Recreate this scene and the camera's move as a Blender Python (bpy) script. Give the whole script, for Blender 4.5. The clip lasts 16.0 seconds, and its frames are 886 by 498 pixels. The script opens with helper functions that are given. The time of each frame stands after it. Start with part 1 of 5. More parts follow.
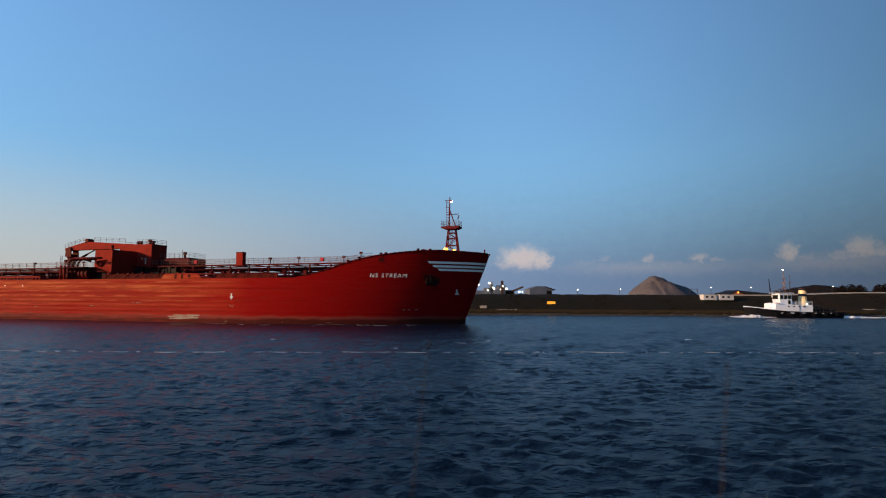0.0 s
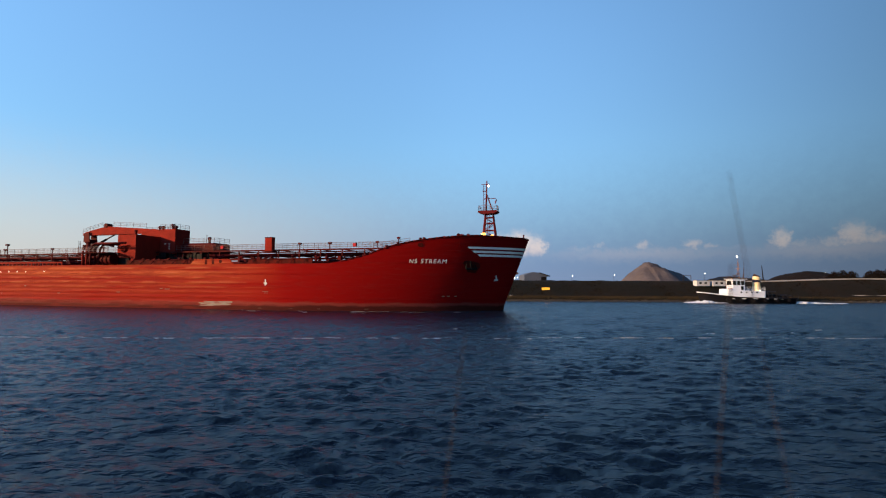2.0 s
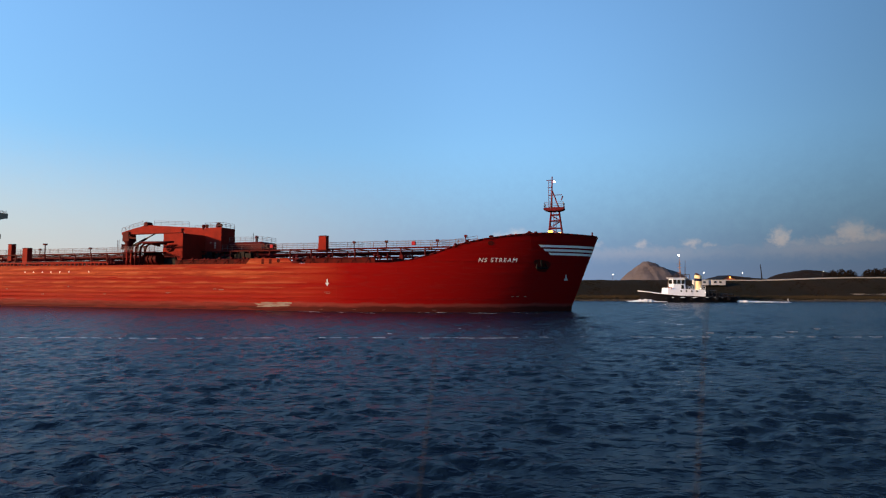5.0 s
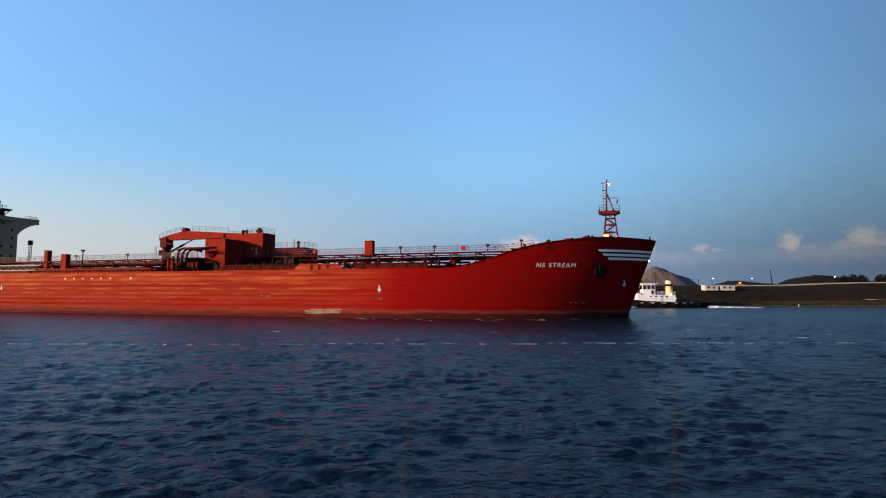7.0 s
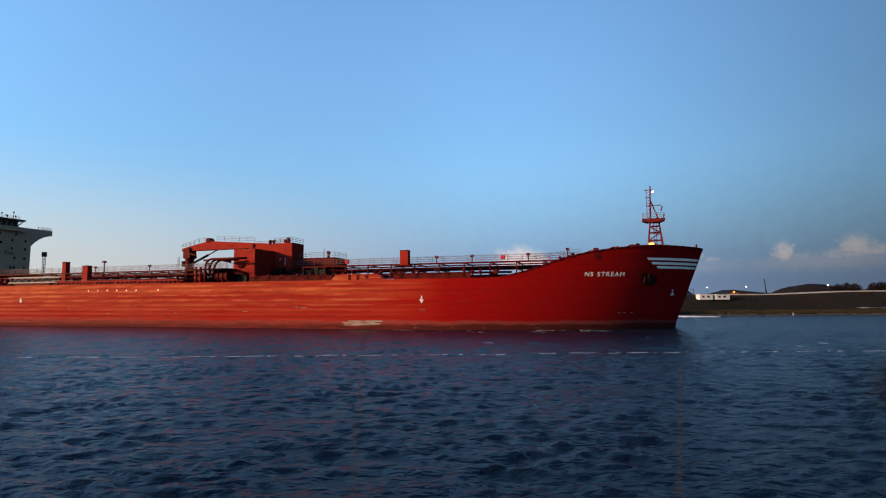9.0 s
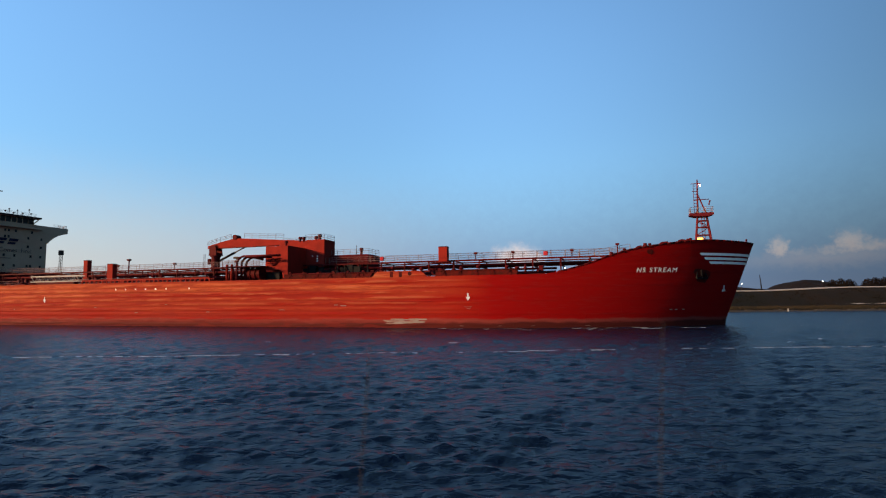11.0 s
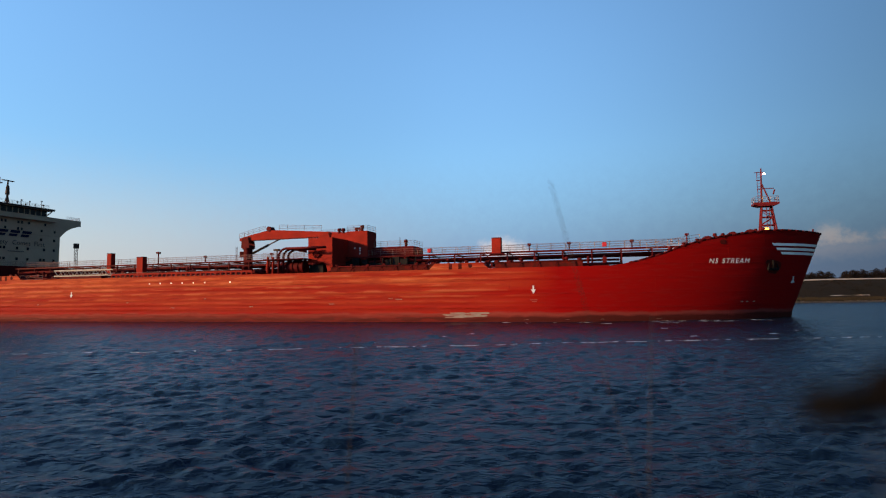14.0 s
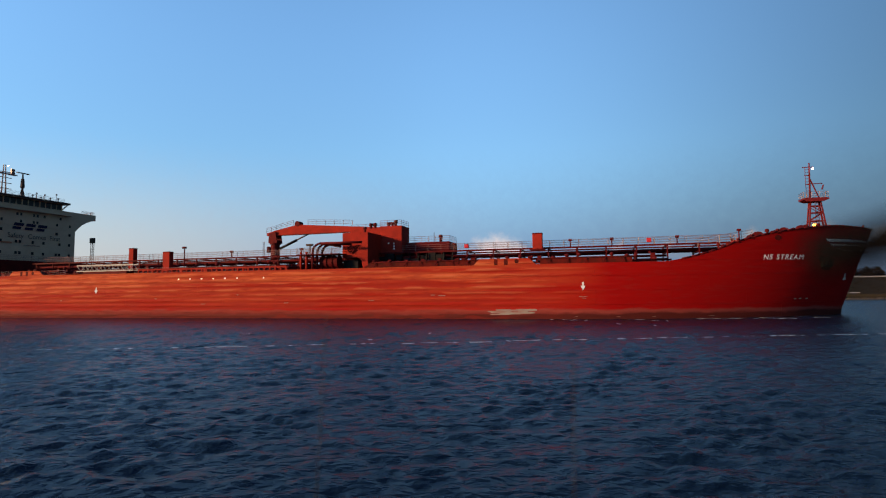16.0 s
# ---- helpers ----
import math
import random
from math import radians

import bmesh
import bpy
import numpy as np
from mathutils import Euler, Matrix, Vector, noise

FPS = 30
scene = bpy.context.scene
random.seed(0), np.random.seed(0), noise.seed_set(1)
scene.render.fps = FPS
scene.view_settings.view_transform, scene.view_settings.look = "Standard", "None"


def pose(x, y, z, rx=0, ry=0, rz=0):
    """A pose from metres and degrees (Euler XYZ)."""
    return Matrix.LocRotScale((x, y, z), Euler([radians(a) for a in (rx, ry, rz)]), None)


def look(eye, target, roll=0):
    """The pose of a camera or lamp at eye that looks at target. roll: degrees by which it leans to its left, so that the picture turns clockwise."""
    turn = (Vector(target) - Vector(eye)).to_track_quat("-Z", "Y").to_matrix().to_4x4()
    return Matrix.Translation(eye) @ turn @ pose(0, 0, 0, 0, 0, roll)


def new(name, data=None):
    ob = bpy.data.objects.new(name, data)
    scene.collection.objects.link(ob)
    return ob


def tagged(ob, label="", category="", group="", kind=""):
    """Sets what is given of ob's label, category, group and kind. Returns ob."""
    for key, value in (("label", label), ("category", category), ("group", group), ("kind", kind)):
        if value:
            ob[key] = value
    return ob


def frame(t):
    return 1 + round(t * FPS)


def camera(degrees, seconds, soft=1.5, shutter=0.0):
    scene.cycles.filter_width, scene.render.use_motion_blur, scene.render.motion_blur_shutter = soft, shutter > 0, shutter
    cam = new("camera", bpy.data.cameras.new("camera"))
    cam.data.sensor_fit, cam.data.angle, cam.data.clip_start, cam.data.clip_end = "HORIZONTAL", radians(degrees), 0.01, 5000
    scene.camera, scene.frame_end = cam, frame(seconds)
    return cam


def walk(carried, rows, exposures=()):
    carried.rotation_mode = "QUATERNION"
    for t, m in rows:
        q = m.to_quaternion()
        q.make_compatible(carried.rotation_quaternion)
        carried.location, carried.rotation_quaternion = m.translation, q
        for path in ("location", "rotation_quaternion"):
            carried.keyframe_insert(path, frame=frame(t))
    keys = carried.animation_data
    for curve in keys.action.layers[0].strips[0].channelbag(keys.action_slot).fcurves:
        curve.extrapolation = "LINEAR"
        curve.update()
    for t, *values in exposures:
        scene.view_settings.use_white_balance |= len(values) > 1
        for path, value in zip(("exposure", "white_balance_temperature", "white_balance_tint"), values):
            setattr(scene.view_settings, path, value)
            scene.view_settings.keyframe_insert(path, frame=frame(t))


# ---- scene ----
# The camera is held by hand on the near bank: it stays in one place and sways.
EYE = 4.05
cam = camera(77.63, 16.0, soft=1.2)
cam.data.dof.use_dof = True
cam.data.dof.focus_distance = 110.0
cam.data.dof.aperture_fstop = 2.2
# seconds, turn to the left, tilt up, lean to the right (degrees)
EXPOSURES = [(0.0, 0.45, 8050, 5), (1.0, 0.57, 8050, 5), (2.0, 0.77, 8050, 5), (16.0, 0.77, 8050, 5)]
ROWS = [
    (0.0, -0.000, 5.244, -0.281),
    (0.5, -0.351, 5.125, -0.589),
    (1.0, -0.006, 5.121, -0.483),
    (1.5, -0.340, 4.346, -0.401),
    (2.0, -0.528, 3.805, -0.285),
    (2.5, -0.780, 3.819, -0.412),
    (3.0, -0.589, 3.968, -0.382),
    (3.5, -0.584, 3.956, -0.391),
    (4.0, -0.650, 3.875, -0.164),
    (6.5, -0.548, 3.736, -0.226),
    (7.0, 0.128, 4.376, -0.055),
    (7.5, 0.170, 4.684, -0.036),
    (8.0, -0.098, 4.879, 0.089),
    (8.5, -0.302, 5.169, -0.047),
    (9.0, -0.368, 5.470, 0.249),
    (11.5, -1.010, 5.041, 0.691),
    (12.0, -1.458, 4.873, 0.712),
    (12.5, -1.739, 4.881, 0.332),
    (13.0, -1.882, 5.193, 0.488),
    (13.5, -1.976, 4.945, 0.639),
    (14.0, -2.162, 4.583, 0.784),
    (14.5, -2.358, 4.447, 0.533),
    (15.0, -2.510, 4.518, 0.776),
    (15.5, -2.692, 4.468, 0.762),
    (16.0, -2.789, 4.253, 0.663),
]
walk(cam, [(t, pose(0, 0, EYE, 0, 0, yaw) @ pose(0, 0, 0, 90 + tilt) @ pose(0, 0, 0, 0, 0, -lean)) for t, yaw, tilt, lean in ROWS],
     EXPOSURES)

# ---- light ----
CLOUD_GLOW = 0.8
SUN_ELEVATION, SUN_AZIMUTH = 13.0, -108.0     # degrees; azimuth from +y towards +x
world = bpy.data.worlds.new("dusk_sky")
scene.world = world
world.use_nodes = True
wn = world.node_tree.nodes
sky = wn.new("ShaderNodeTexSky")
sky.sky_type = "NISHITA"
sky.sun_disc = False
sky.sun_elevation = radians(SUN_ELEVATION)
sky.sun_rotation = radians(SUN_AZIMUTH)
sky.altitude, sky.air_density, sky.dust_density, sky.ozone_density = 0.0, 1.0, 0.0, 5.5
wn["Background"].inputs["Strength"].default_value = 0.15
# the dusk sky dims smoothly from the sunset side to the east and lightens a little towards the zenith
wl = world.node_tree.links
way, axes = wn.new("ShaderNodeTexCoord"), wn.new("ShaderNodeSeparateXYZ")
wl.new(way.outputs["Generated"], axes.inputs[0])


def sky_ramp(axis, a, b, lo, hi):
    r = wn.new("ShaderNodeMapRange")
    r.interpolation_type = "SMOOTHSTEP"
    for key, v in (("From Min", a), ("From Max", b), ("To Min", lo), ("To Max", hi)):
        r.inputs[key].default_value = v
    wl.new(axes.outputs[axis], r.inputs["Value"])
    return r.outputs[0]


dim, tint = wn.new("ShaderNodeMath"), wn.new("ShaderNodeVectorMath")
dim.operation, tint.operation = "MULTIPLY", "SCALE"
wl.new(sky_ramp("X", 0.0, 0.90, 1.05, 0.2), dim.inputs[0]), wl.new(sky_ramp("Z", 0.10, 0.50, 1.0, 1.55), dim.inputs[1])
wl.new(sky.outputs["Color"], tint.inputs[0]), wl.new(dim.outputs[0], tint.inputs["Scale"])
wl.new(tint.outputs[0], wn["Background"].inputs["Color"])

sun_data = bpy.data.lights.new("sun", "SUN")
sun_data.energy, sun_data.angle, sun_data.color = 5.0, radians(6.0), (1.0, 0.64, 0.40)
sun = new("sun", sun_data)
sa, se = radians(SUN_AZIMUTH), radians(SUN_ELEVATION)
sun_from = Vector((math.sin(sa) * math.cos(se), math.cos(sa) * math.cos(se), math.sin(se)))
sun.matrix_world = look(sun_from * 300, (0, 0, 0))

# ---- materials ----


def material(name, colour, rough=0.6, metal=0.0, second=None, scale=1.0, amount=0.5, bump=0.0, bump_scale=8.0, stretch=(1, 1, 1), emit=None, power=0.0, spec=0.5):
    """A surface with stains of a second colour at two scales, and a fine relief."""
    m = bpy.data.materials.new(name)
    m.use_nodes = True
    n, l = m.node_tree.nodes, m.node_tree.links
    b = n["Principled BSDF"]
    b.inputs["Roughness"].default_value, b.inputs["Metallic"].default_value = rough, metal
    b.inputs["Specular IOR Level"].default_value = spec
    b.inputs["Base Color"].default_value = (*colour, 1)
    if emit:
        b.inputs["Emission Color"].default_value, b.inputs["Emission Strength"].default_value = (*emit, 1), power
    co = n.new("ShaderNodeTexCoord")
    mp = n.new("ShaderNodeMapping")
    mp.inputs["Scale"].default_value = stretch
    l.new(co.outputs["Object"], mp.inputs["Vector"])
    if second:
        big, fine = n.new("ShaderNodeTexNoise"), n.new("ShaderNodeTexNoise")
        big.inputs["Scale"].default_value, fine.inputs["Scale"].default_value = scale, scale * 7
        big.inputs["Detail"].default_value = fine.inputs["Detail"].default_value = 5
        l.new(mp.outputs[0], big.inputs["Vector"]), l.new(mp.outputs[0], fine.inputs["Vector"])
        add = n.new("ShaderNodeMath")
        add.operation = "MULTIPLY_ADD"
        add.inputs[1].default_value = 0.45
        l.new(fine.outputs["Fac"], add.inputs[0]), l.new(big.outputs["Fac"], add.inputs[2])
        ramp = n.new("ShaderNodeMapRange")
        ramp.inputs["From Min"].default_value, ramp.inputs["From Max"].default_value = 0.55, 0.95
        ramp.inputs["To Max"].default_value = amount
        l.new(add.outputs[0], ramp.inputs["Value"])
        mix = n.new("ShaderNodeMix")
        mix.data_type = "RGBA"
        mix.inputs["A"].default_value, mix.inputs["B"].default_value = (*colour, 1), (*second, 1)
        l.new(ramp.outputs[0], mix.inputs["Factor"]), l.new(mix.outputs["Result"], b.inputs["Base Color"])
    if bump:
        tex, bp = n.new("ShaderNodeTexNoise"), n.new("ShaderNodeBump")
        tex.inputs["Scale"].default_value, tex.inputs["Detail"].default_value = bump_scale, 6
        bp.inputs["Strength"].default_value, bp.inputs["Distance"].default_value = 1.0, bump
        l.new(mp.outputs[0], tex.inputs["Vector"]), l.new(tex.outputs["Fac"], bp.inputs["Height"]), l.new(bp.outputs[0], b.inputs["Normal"])
    return m


def hull_material():
    """Red ship's paint, faded and chafed amidships, with a worn grey-brown band at the waterline and dented plating;
    sun glow and the light and shade of the dents are painted in.
    """
    m = bpy.data.materials.new("hull_paint")
    m.use_nodes = True
    n, l = m.node_tree.nodes, m.node_tree.links
    b = n["Principled BSDF"]
    b.inputs["Roughness"].default_value = 0.7
    b.inputs["Specular IOR Level"].default_value = 0.03
    co = n.new("ShaderNodeTexCoord")
    sep = n.new("ShaderNodeSeparateXYZ")
    l.new(co.outputs["Object"], sep.inputs[0])

    def noise_of(stretch, scale, detail=5):
        mp, tex = n.new("ShaderNodeMapping"), n.new("ShaderNodeTexNoise")
        mp.inputs["Scale"].default_value = stretch
        tex.inputs["Scale"].default_value, tex.inputs["Detail"].default_value = scale, detail
        l.new(co.outputs["Object"], mp.inputs["Vector"]), l.new(mp.outputs[0], tex.inputs["Vector"])
        return tex.outputs["Fac"]

    def ranged(value, a, c, lo=0.0, hi=1.0):
        r = n.new("ShaderNodeMapRange")
        for key, v in (("From Min", a), ("From Max", c), ("To Min", lo), ("To Max", hi)):
            r.inputs[key].default_value = v
        l.new(value, r.inputs["Value"])
        return r.outputs[0]

    def maths(op, a, c):
        r = n.new("ShaderNodeMath")
        r.operation = op
        for i, v in enumerate((a, c)):
            if isinstance(v, (int, float)):
                r.inputs[i].default_value = v
            else:
                l.new(v, r.inputs[i])
        return r.outputs[0]

    def mixed(fac, a, c):
        r = n.new("ShaderNodeMix")
        r.data_type = "RGBA"
        l.new(fac, r.inputs["Factor"])
        for key, v in (("A", a), ("B", c)):
            if isinstance(v, tuple):
                r.inputs[key].default_value = (*v, 1)
            else:
                l.new(v, r.inputs[key])
        return r.outputs["Result"]

    streak = noise_of((0.05, 0.05, 1.1), 1.0)
    fine = noise_of((0.35, 0.35, 2.5), 1.6, 8)
    # orange amidships and towards the top: faded paint plus the low sun's glow, painted
    fade_glow = maths("MULTIPLY", ranged(sep.outputs["X"], -36, -54), ranged(streak, 0.38, 0.6, 0.2, 1.0))
    fade_glow = maths("MULTIPLY", fade_glow, ranged(sep.outputs["Z"], 1.2, 6.8, 0.12, 1.1))
    colour = mixed(fade_glow, (0.185, 0.0028, 0.0036), (0.325, 0.068, 0.028))
    # broad patches of old and fresh paint, plate by plate
    patch = noise_of((0.10, 0.10, 0.28), 1.0, 4)
    colour = mixed(maths("MULTIPLY", ranged(patch, 0.46, 0.64, 0.0, 0.55), ranged(sep.outputs["X"], -36, -50)), colour, (0.21, 0.018, 0.011))
    colour = mixed(ranged(fine, 0.5, 0.75, 0.0, 0.6), colour, (0.17, 0.010, 0.010))
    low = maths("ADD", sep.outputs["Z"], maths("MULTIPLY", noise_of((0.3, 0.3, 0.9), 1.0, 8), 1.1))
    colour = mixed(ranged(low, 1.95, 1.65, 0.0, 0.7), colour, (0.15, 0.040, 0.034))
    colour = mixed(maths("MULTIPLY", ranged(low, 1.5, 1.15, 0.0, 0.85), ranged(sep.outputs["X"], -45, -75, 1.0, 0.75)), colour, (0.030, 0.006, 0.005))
    # horizontal dents between the stiffeners, stronger amidships, and welded seams
    wave = n.new("ShaderNodeTexWave")
    wave.wave_type, wave.bands_direction = "BANDS", "Z"
    wave.inputs["Scale"].default_value, wave.inputs["Distortion"].default_value, wave.inputs["Detail"].default_value = 0.393, 0.35, 2
    mp = n.new("ShaderNodeMapping")
    mp.inputs["Scale"].default_value = (0.12, 0.12, 1.0)
    l.new(co.outputs["Object"], mp.inputs["Vector"]), l.new(mp.outputs[0], wave.inputs["Vector"])
    dents = maths("MULTIPLY", wave.outputs["Fac"], ranged(noise_of((0.2, 0.2, 1.3), 1.0, 5), 0.38, 0.58))
    dents = maths("MULTIPLY", dents, ranged(sep.outputs["X"], -34, -50, 0.15, 1.0))
    # light along the ridges and shade in the hollows, painted into the colour
    colour = mixed(maths("MULTIPLY", ranged(dents, 0.35, 0.9), ranged(sep.outputs["Z"], 2.2, 4.5, 0.0, 0.4)), colour, (0.39, 0.13, 0.066))
    colour = mixed(maths("MULTIPLY", ranged(dents, 0.2, 0.0), ranged(sep.outputs["X"], -38, -54, 0.0, 0.4)), colour, (0.14, 0.012, 0.010))
    l.new(colour, b.inputs["Base Color"])
    flat = n.new("ShaderNodeCombineXYZ")
    l.new(sep.outputs["X"], flat.inputs[0]), l.new(sep.outputs["Z"], flat.inputs[1])
    seams = n.new("ShaderNodeTexBrick")
    for key, v in (("Scale", 1.0), ("Mortar Size", 0.035), ("Mortar Smooth", 0.6), ("Brick Width", 9.5), ("Row Height", 1.9)):
        seams.inputs[key].default_value = v
    l.new(flat.outputs[0], seams.inputs["Vector"])
    dents = maths("ADD", dents, maths("MULTIPLY", seams.outputs["Fac"], 0.35))
    height = maths("ADD", dents, maths("MULTIPLY", noise_of((0.3, 0.3, 0.9), 1.0, 6), 0.7))
    bp = n.new("ShaderNodeBump")
    bp.inputs["Strength"].default_value, bp.inputs["Distance"].default_value = 1.0, 0.1
    l.new(height, bp.inputs["Height"]), l.new(bp.outputs[0], b.inputs["Normal"])
    return m


def water_material():
    m = bpy.data.materials.new("canal_water")
    m.use_nodes = True
    n, l = m.node_tree.nodes, m.node_tree.links
    b = n["Principled BSDF"]
    b.inputs["Base Color"].default_value = (0.002, 0.008, 0.020, 1)
    b.inputs["Roughness"].default_value, b.inputs["IOR"].default_value = 0.11, 1.33
    b.inputs["Specular IOR Level"].default_value = 0.17
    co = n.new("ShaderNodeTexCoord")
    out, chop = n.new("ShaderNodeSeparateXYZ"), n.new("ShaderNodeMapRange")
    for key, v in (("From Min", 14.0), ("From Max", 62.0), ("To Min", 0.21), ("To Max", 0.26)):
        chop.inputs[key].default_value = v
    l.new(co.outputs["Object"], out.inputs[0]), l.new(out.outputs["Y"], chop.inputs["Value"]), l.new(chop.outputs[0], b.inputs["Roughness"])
    total = None
    for scale, stretch, height in ((1.1, (0.5, 1, 1), 0.24), (3.2, (0.55, 1, 1), 0.17), (9.0, (0.7, 1, 1), 0.03)):
        mp, tex, mul = n.new("ShaderNodeMapping"), n.new("ShaderNodeTexNoise"), n.new("ShaderNodeMath")
        mp.inputs["Scale"].default_value, mp.inputs["Rotation"].default_value = stretch, (0, 0, 0.25)
        tex.inputs["Scale"].default_value, tex.inputs["Detail"].default_value = scale, 3
        mul.operation = "MULTIPLY_ADD"
        mul.inputs[1].default_value, mul.inputs[2].default_value = height, 0.0
        l.new(co.outputs["Object"], mp.inputs["Vector"]), l.new(mp.outputs[0], tex.inputs["Vector"]), l.new(tex.outputs["Fac"], mul.inputs[0])
        if total:
            l.new(total, mul.inputs[2])
        total = mul.outputs[0]
    bp = n.new("ShaderNodeBump")
    bp.inputs["Strength"].default_value, bp.inputs["Distance"].default_value = 1.0, 1.0
    l.new(total, bp.inputs["Height"]), l.new(bp.outputs[0], b.inputs["Normal"])
    return m


HULL = hull_material()
WATER = water_material()
RED = material("red_deck_paint", (0.215, 0.017, 0.012), 0.7, second=(0.12, 0.012, 0.009), scale=0.6, amount=0.7, bump=0.015, bump_scale=3, spec=0.03)
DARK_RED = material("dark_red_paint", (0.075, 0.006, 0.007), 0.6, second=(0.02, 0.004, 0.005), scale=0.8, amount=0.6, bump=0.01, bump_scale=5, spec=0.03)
MAST_RED = material("mast_paint", (0.10, 0.009, 0.012), 0.6, second=(0.05, 0.008, 0.01), scale=1.0, amount=0.6, spec=0.05)
WHITE = material("white_paint", (0.86, 0.85, 0.83), 0.5, second=(0.6, 0.55, 0.5), scale=0.4, amount=0.35, bump=0.01, bump_scale=2)
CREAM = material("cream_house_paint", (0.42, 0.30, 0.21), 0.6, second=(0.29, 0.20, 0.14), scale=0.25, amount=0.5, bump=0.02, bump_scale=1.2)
SIGNAL_RED = material("signal_red_paint", (0.33, 0.022, 0.032), 0.6, second=(0.24, 0.018, 0.024), scale=2.0, spec=0.05)
RAIL = material("weathered_rail_paint", (0.13, 0.075, 0.07), 0.5, second=(0.09, 0.025, 0.02), scale=0.5, amount=0.7)
BLACK = material("black_paint", (0.005, 0.005, 0.006), 0.6, second=(0.012, 0.009, 0.009), scale=1.0, amount=0.5, spec=0.06)
STEEL = material("dark_steel", (0.03, 0.025, 0.025), 0.6, second=(0.06, 0.025, 0.016), scale=2.0, amount=0.6, spec=0.1)
# rust stain on the shell; also painted shade for the edge coaming and openings
STAIN_SHADE = material("rust_stain_and_shade", (0.08, 0.006, 0.005), 0.8, second=(0.02, 0.006, 0.005), scale=1.5, amount=0.9, spec=0.05)
NAVY = material("navy_paint", (0.006, 0.008, 0.028), 0.5, second=(0.018, 0.022, 0.06), scale=2, spec=0.05)
GREY_TEXT = material("grey_lettering", (0.04, 0.042, 0.05), 0.5, second=(0.06, 0.06, 0.065), scale=2, spec=0.05)
GANGWAY = material("weathered_aluminium", (0.24, 0.23, 0.22), 0.6, second=(0.15, 0.13, 0.12), scale=1.5, amount=0.6, spec=0.2)
TUG_BLACK = material("tug_black_paint", (0.006, 0.007, 0.010), 0.5, second=(0.012, 0.011, 0.012), scale=1.0, amount=0.5, spec=0.06)
TUG_WHITE = material("tug_white_paint", (0.60, 0.68, 0.80), 0.5, second=(0.45, 0.48, 0.54), scale=0.6, amount=0.5, spec=0.2)
DULL_WHITE = material("dull_white_paint", (0.47, 0.48, 0.50), 0.6, second=(0.31, 0.30, 0.30), scale=0.5, amount=0.5, spec=0.1)
SCRAPED = material("scraped_pale_primer", (0.17, 0.155, 0.14), 0.7, second=(0.13, 0.03, 0.024), scale=1.6, amount=0.8, stretch=(0.4, 1, 1.5))
GLASS = material("dark_window_glass", (0.01, 0.012, 0.014), 0.08, spec=0.2)
LAMP_WHITE = material("white_lamp_glow", (1, 1, 1), emit=(1.0, 0.95, 0.85), power=12)
LAMP_YELLOW = material("yellow_lamp_glow", (1, 0.7, 0.25), emit=(1.0, 0.36, 0.05), power=2.2)
LAMP_DIM = material("distant_lamp_glow", (1, 1, 1), emit=(1.0, 0.9, 0.75), power=20)
YELLOW = material("lit_yellow_sign", (0.70, 0.36, 0.03), 0.5, second=(0.5, 0.25, 0.05), scale=1.0, emit=(1.0, 0.42, 0.05), power=0.5)
BUFF = material("buff_funnel_paint", (0.68, 0.53, 0.30), 0.5, second=(0.5, 0.38, 0.2), scale=0.8)
WAKE = material("wake_foam", (0.52, 0.58, 0.66), 0.8, second=(0.3, 0.36, 0.44), scale=2.0, amount=0.5, bump=0.1, bump_scale=3)
FOAM = material("white_foam", (0.34, 0.36, 0.39), 0.7, second=(0.12, 0.15, 0.18), scale=1.5, amount=0.8, bump=0.1, bump_scale=3)
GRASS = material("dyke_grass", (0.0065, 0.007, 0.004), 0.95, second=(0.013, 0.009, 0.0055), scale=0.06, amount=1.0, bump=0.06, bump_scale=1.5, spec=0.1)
REED = material("dry_reed", (0.026, 0.019, 0.011), 0.9, second=(0.02, 0.017, 0.010), scale=0.5, amount=0.8, spec=0.1)
STONE = material("dark_bank_stone", (0.03, 0.028, 0.026), 0.8, second=(0.06, 0.055, 0.05), scale=0.8, bump=0.1, bump_scale=2)
SAND = material("ore_heap", (0.088, 0.080, 0.088), 0.95, second=(0.054, 0.047, 0.050), scale=0.05, amount=0.8, bump=0.6, bump_scale=0.4, spec=0.1)
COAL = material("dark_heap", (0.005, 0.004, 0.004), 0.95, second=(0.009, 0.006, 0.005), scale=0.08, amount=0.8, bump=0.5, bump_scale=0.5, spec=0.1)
SHED = material("blue_grey_cladding", (0.05, 0.065, 0.10), 0.6, second=(0.08, 0.09, 0.12), scale=0.2)
ROOF_RED = material("orange_roof", (0.32, 0.09, 0.04), 0.7, second=(0.2, 0.06, 0.03), scale=0.6)
ROAD = material("pale_concrete_road", (0.32, 0.30, 0.28), 0.8, second=(0.2, 0.19, 0.18), scale=0.3)
EARTH = material("flat_ground", (0.06, 0.05, 0.03), 0.95, second=(0.035, 0.035, 0.018), scale=0.02, amount=1.0, spec=0.1)

# ---- mesh helpers ----


def add_box(bm, x0, x1, y0, y1, z0, z1, bevel=0.0):
    m = Matrix.Translation(((x0 + x1) / 2, (y0 + y1) / 2, (z0 + z1) / 2)) @ Matrix.Diagonal((x1 - x0, y1 - y0, z1 - z0, 1))
    made = bmesh.ops.create_cube(bm, size=1, matrix=m)["verts"]
    if bevel:
        edges = {e for v in made for e in v.link_edges}
        bmesh.ops.bevel(bm, geom=list(edges), offset=bevel, segments=2, affect="EDGES", profile=0.5)
    return made


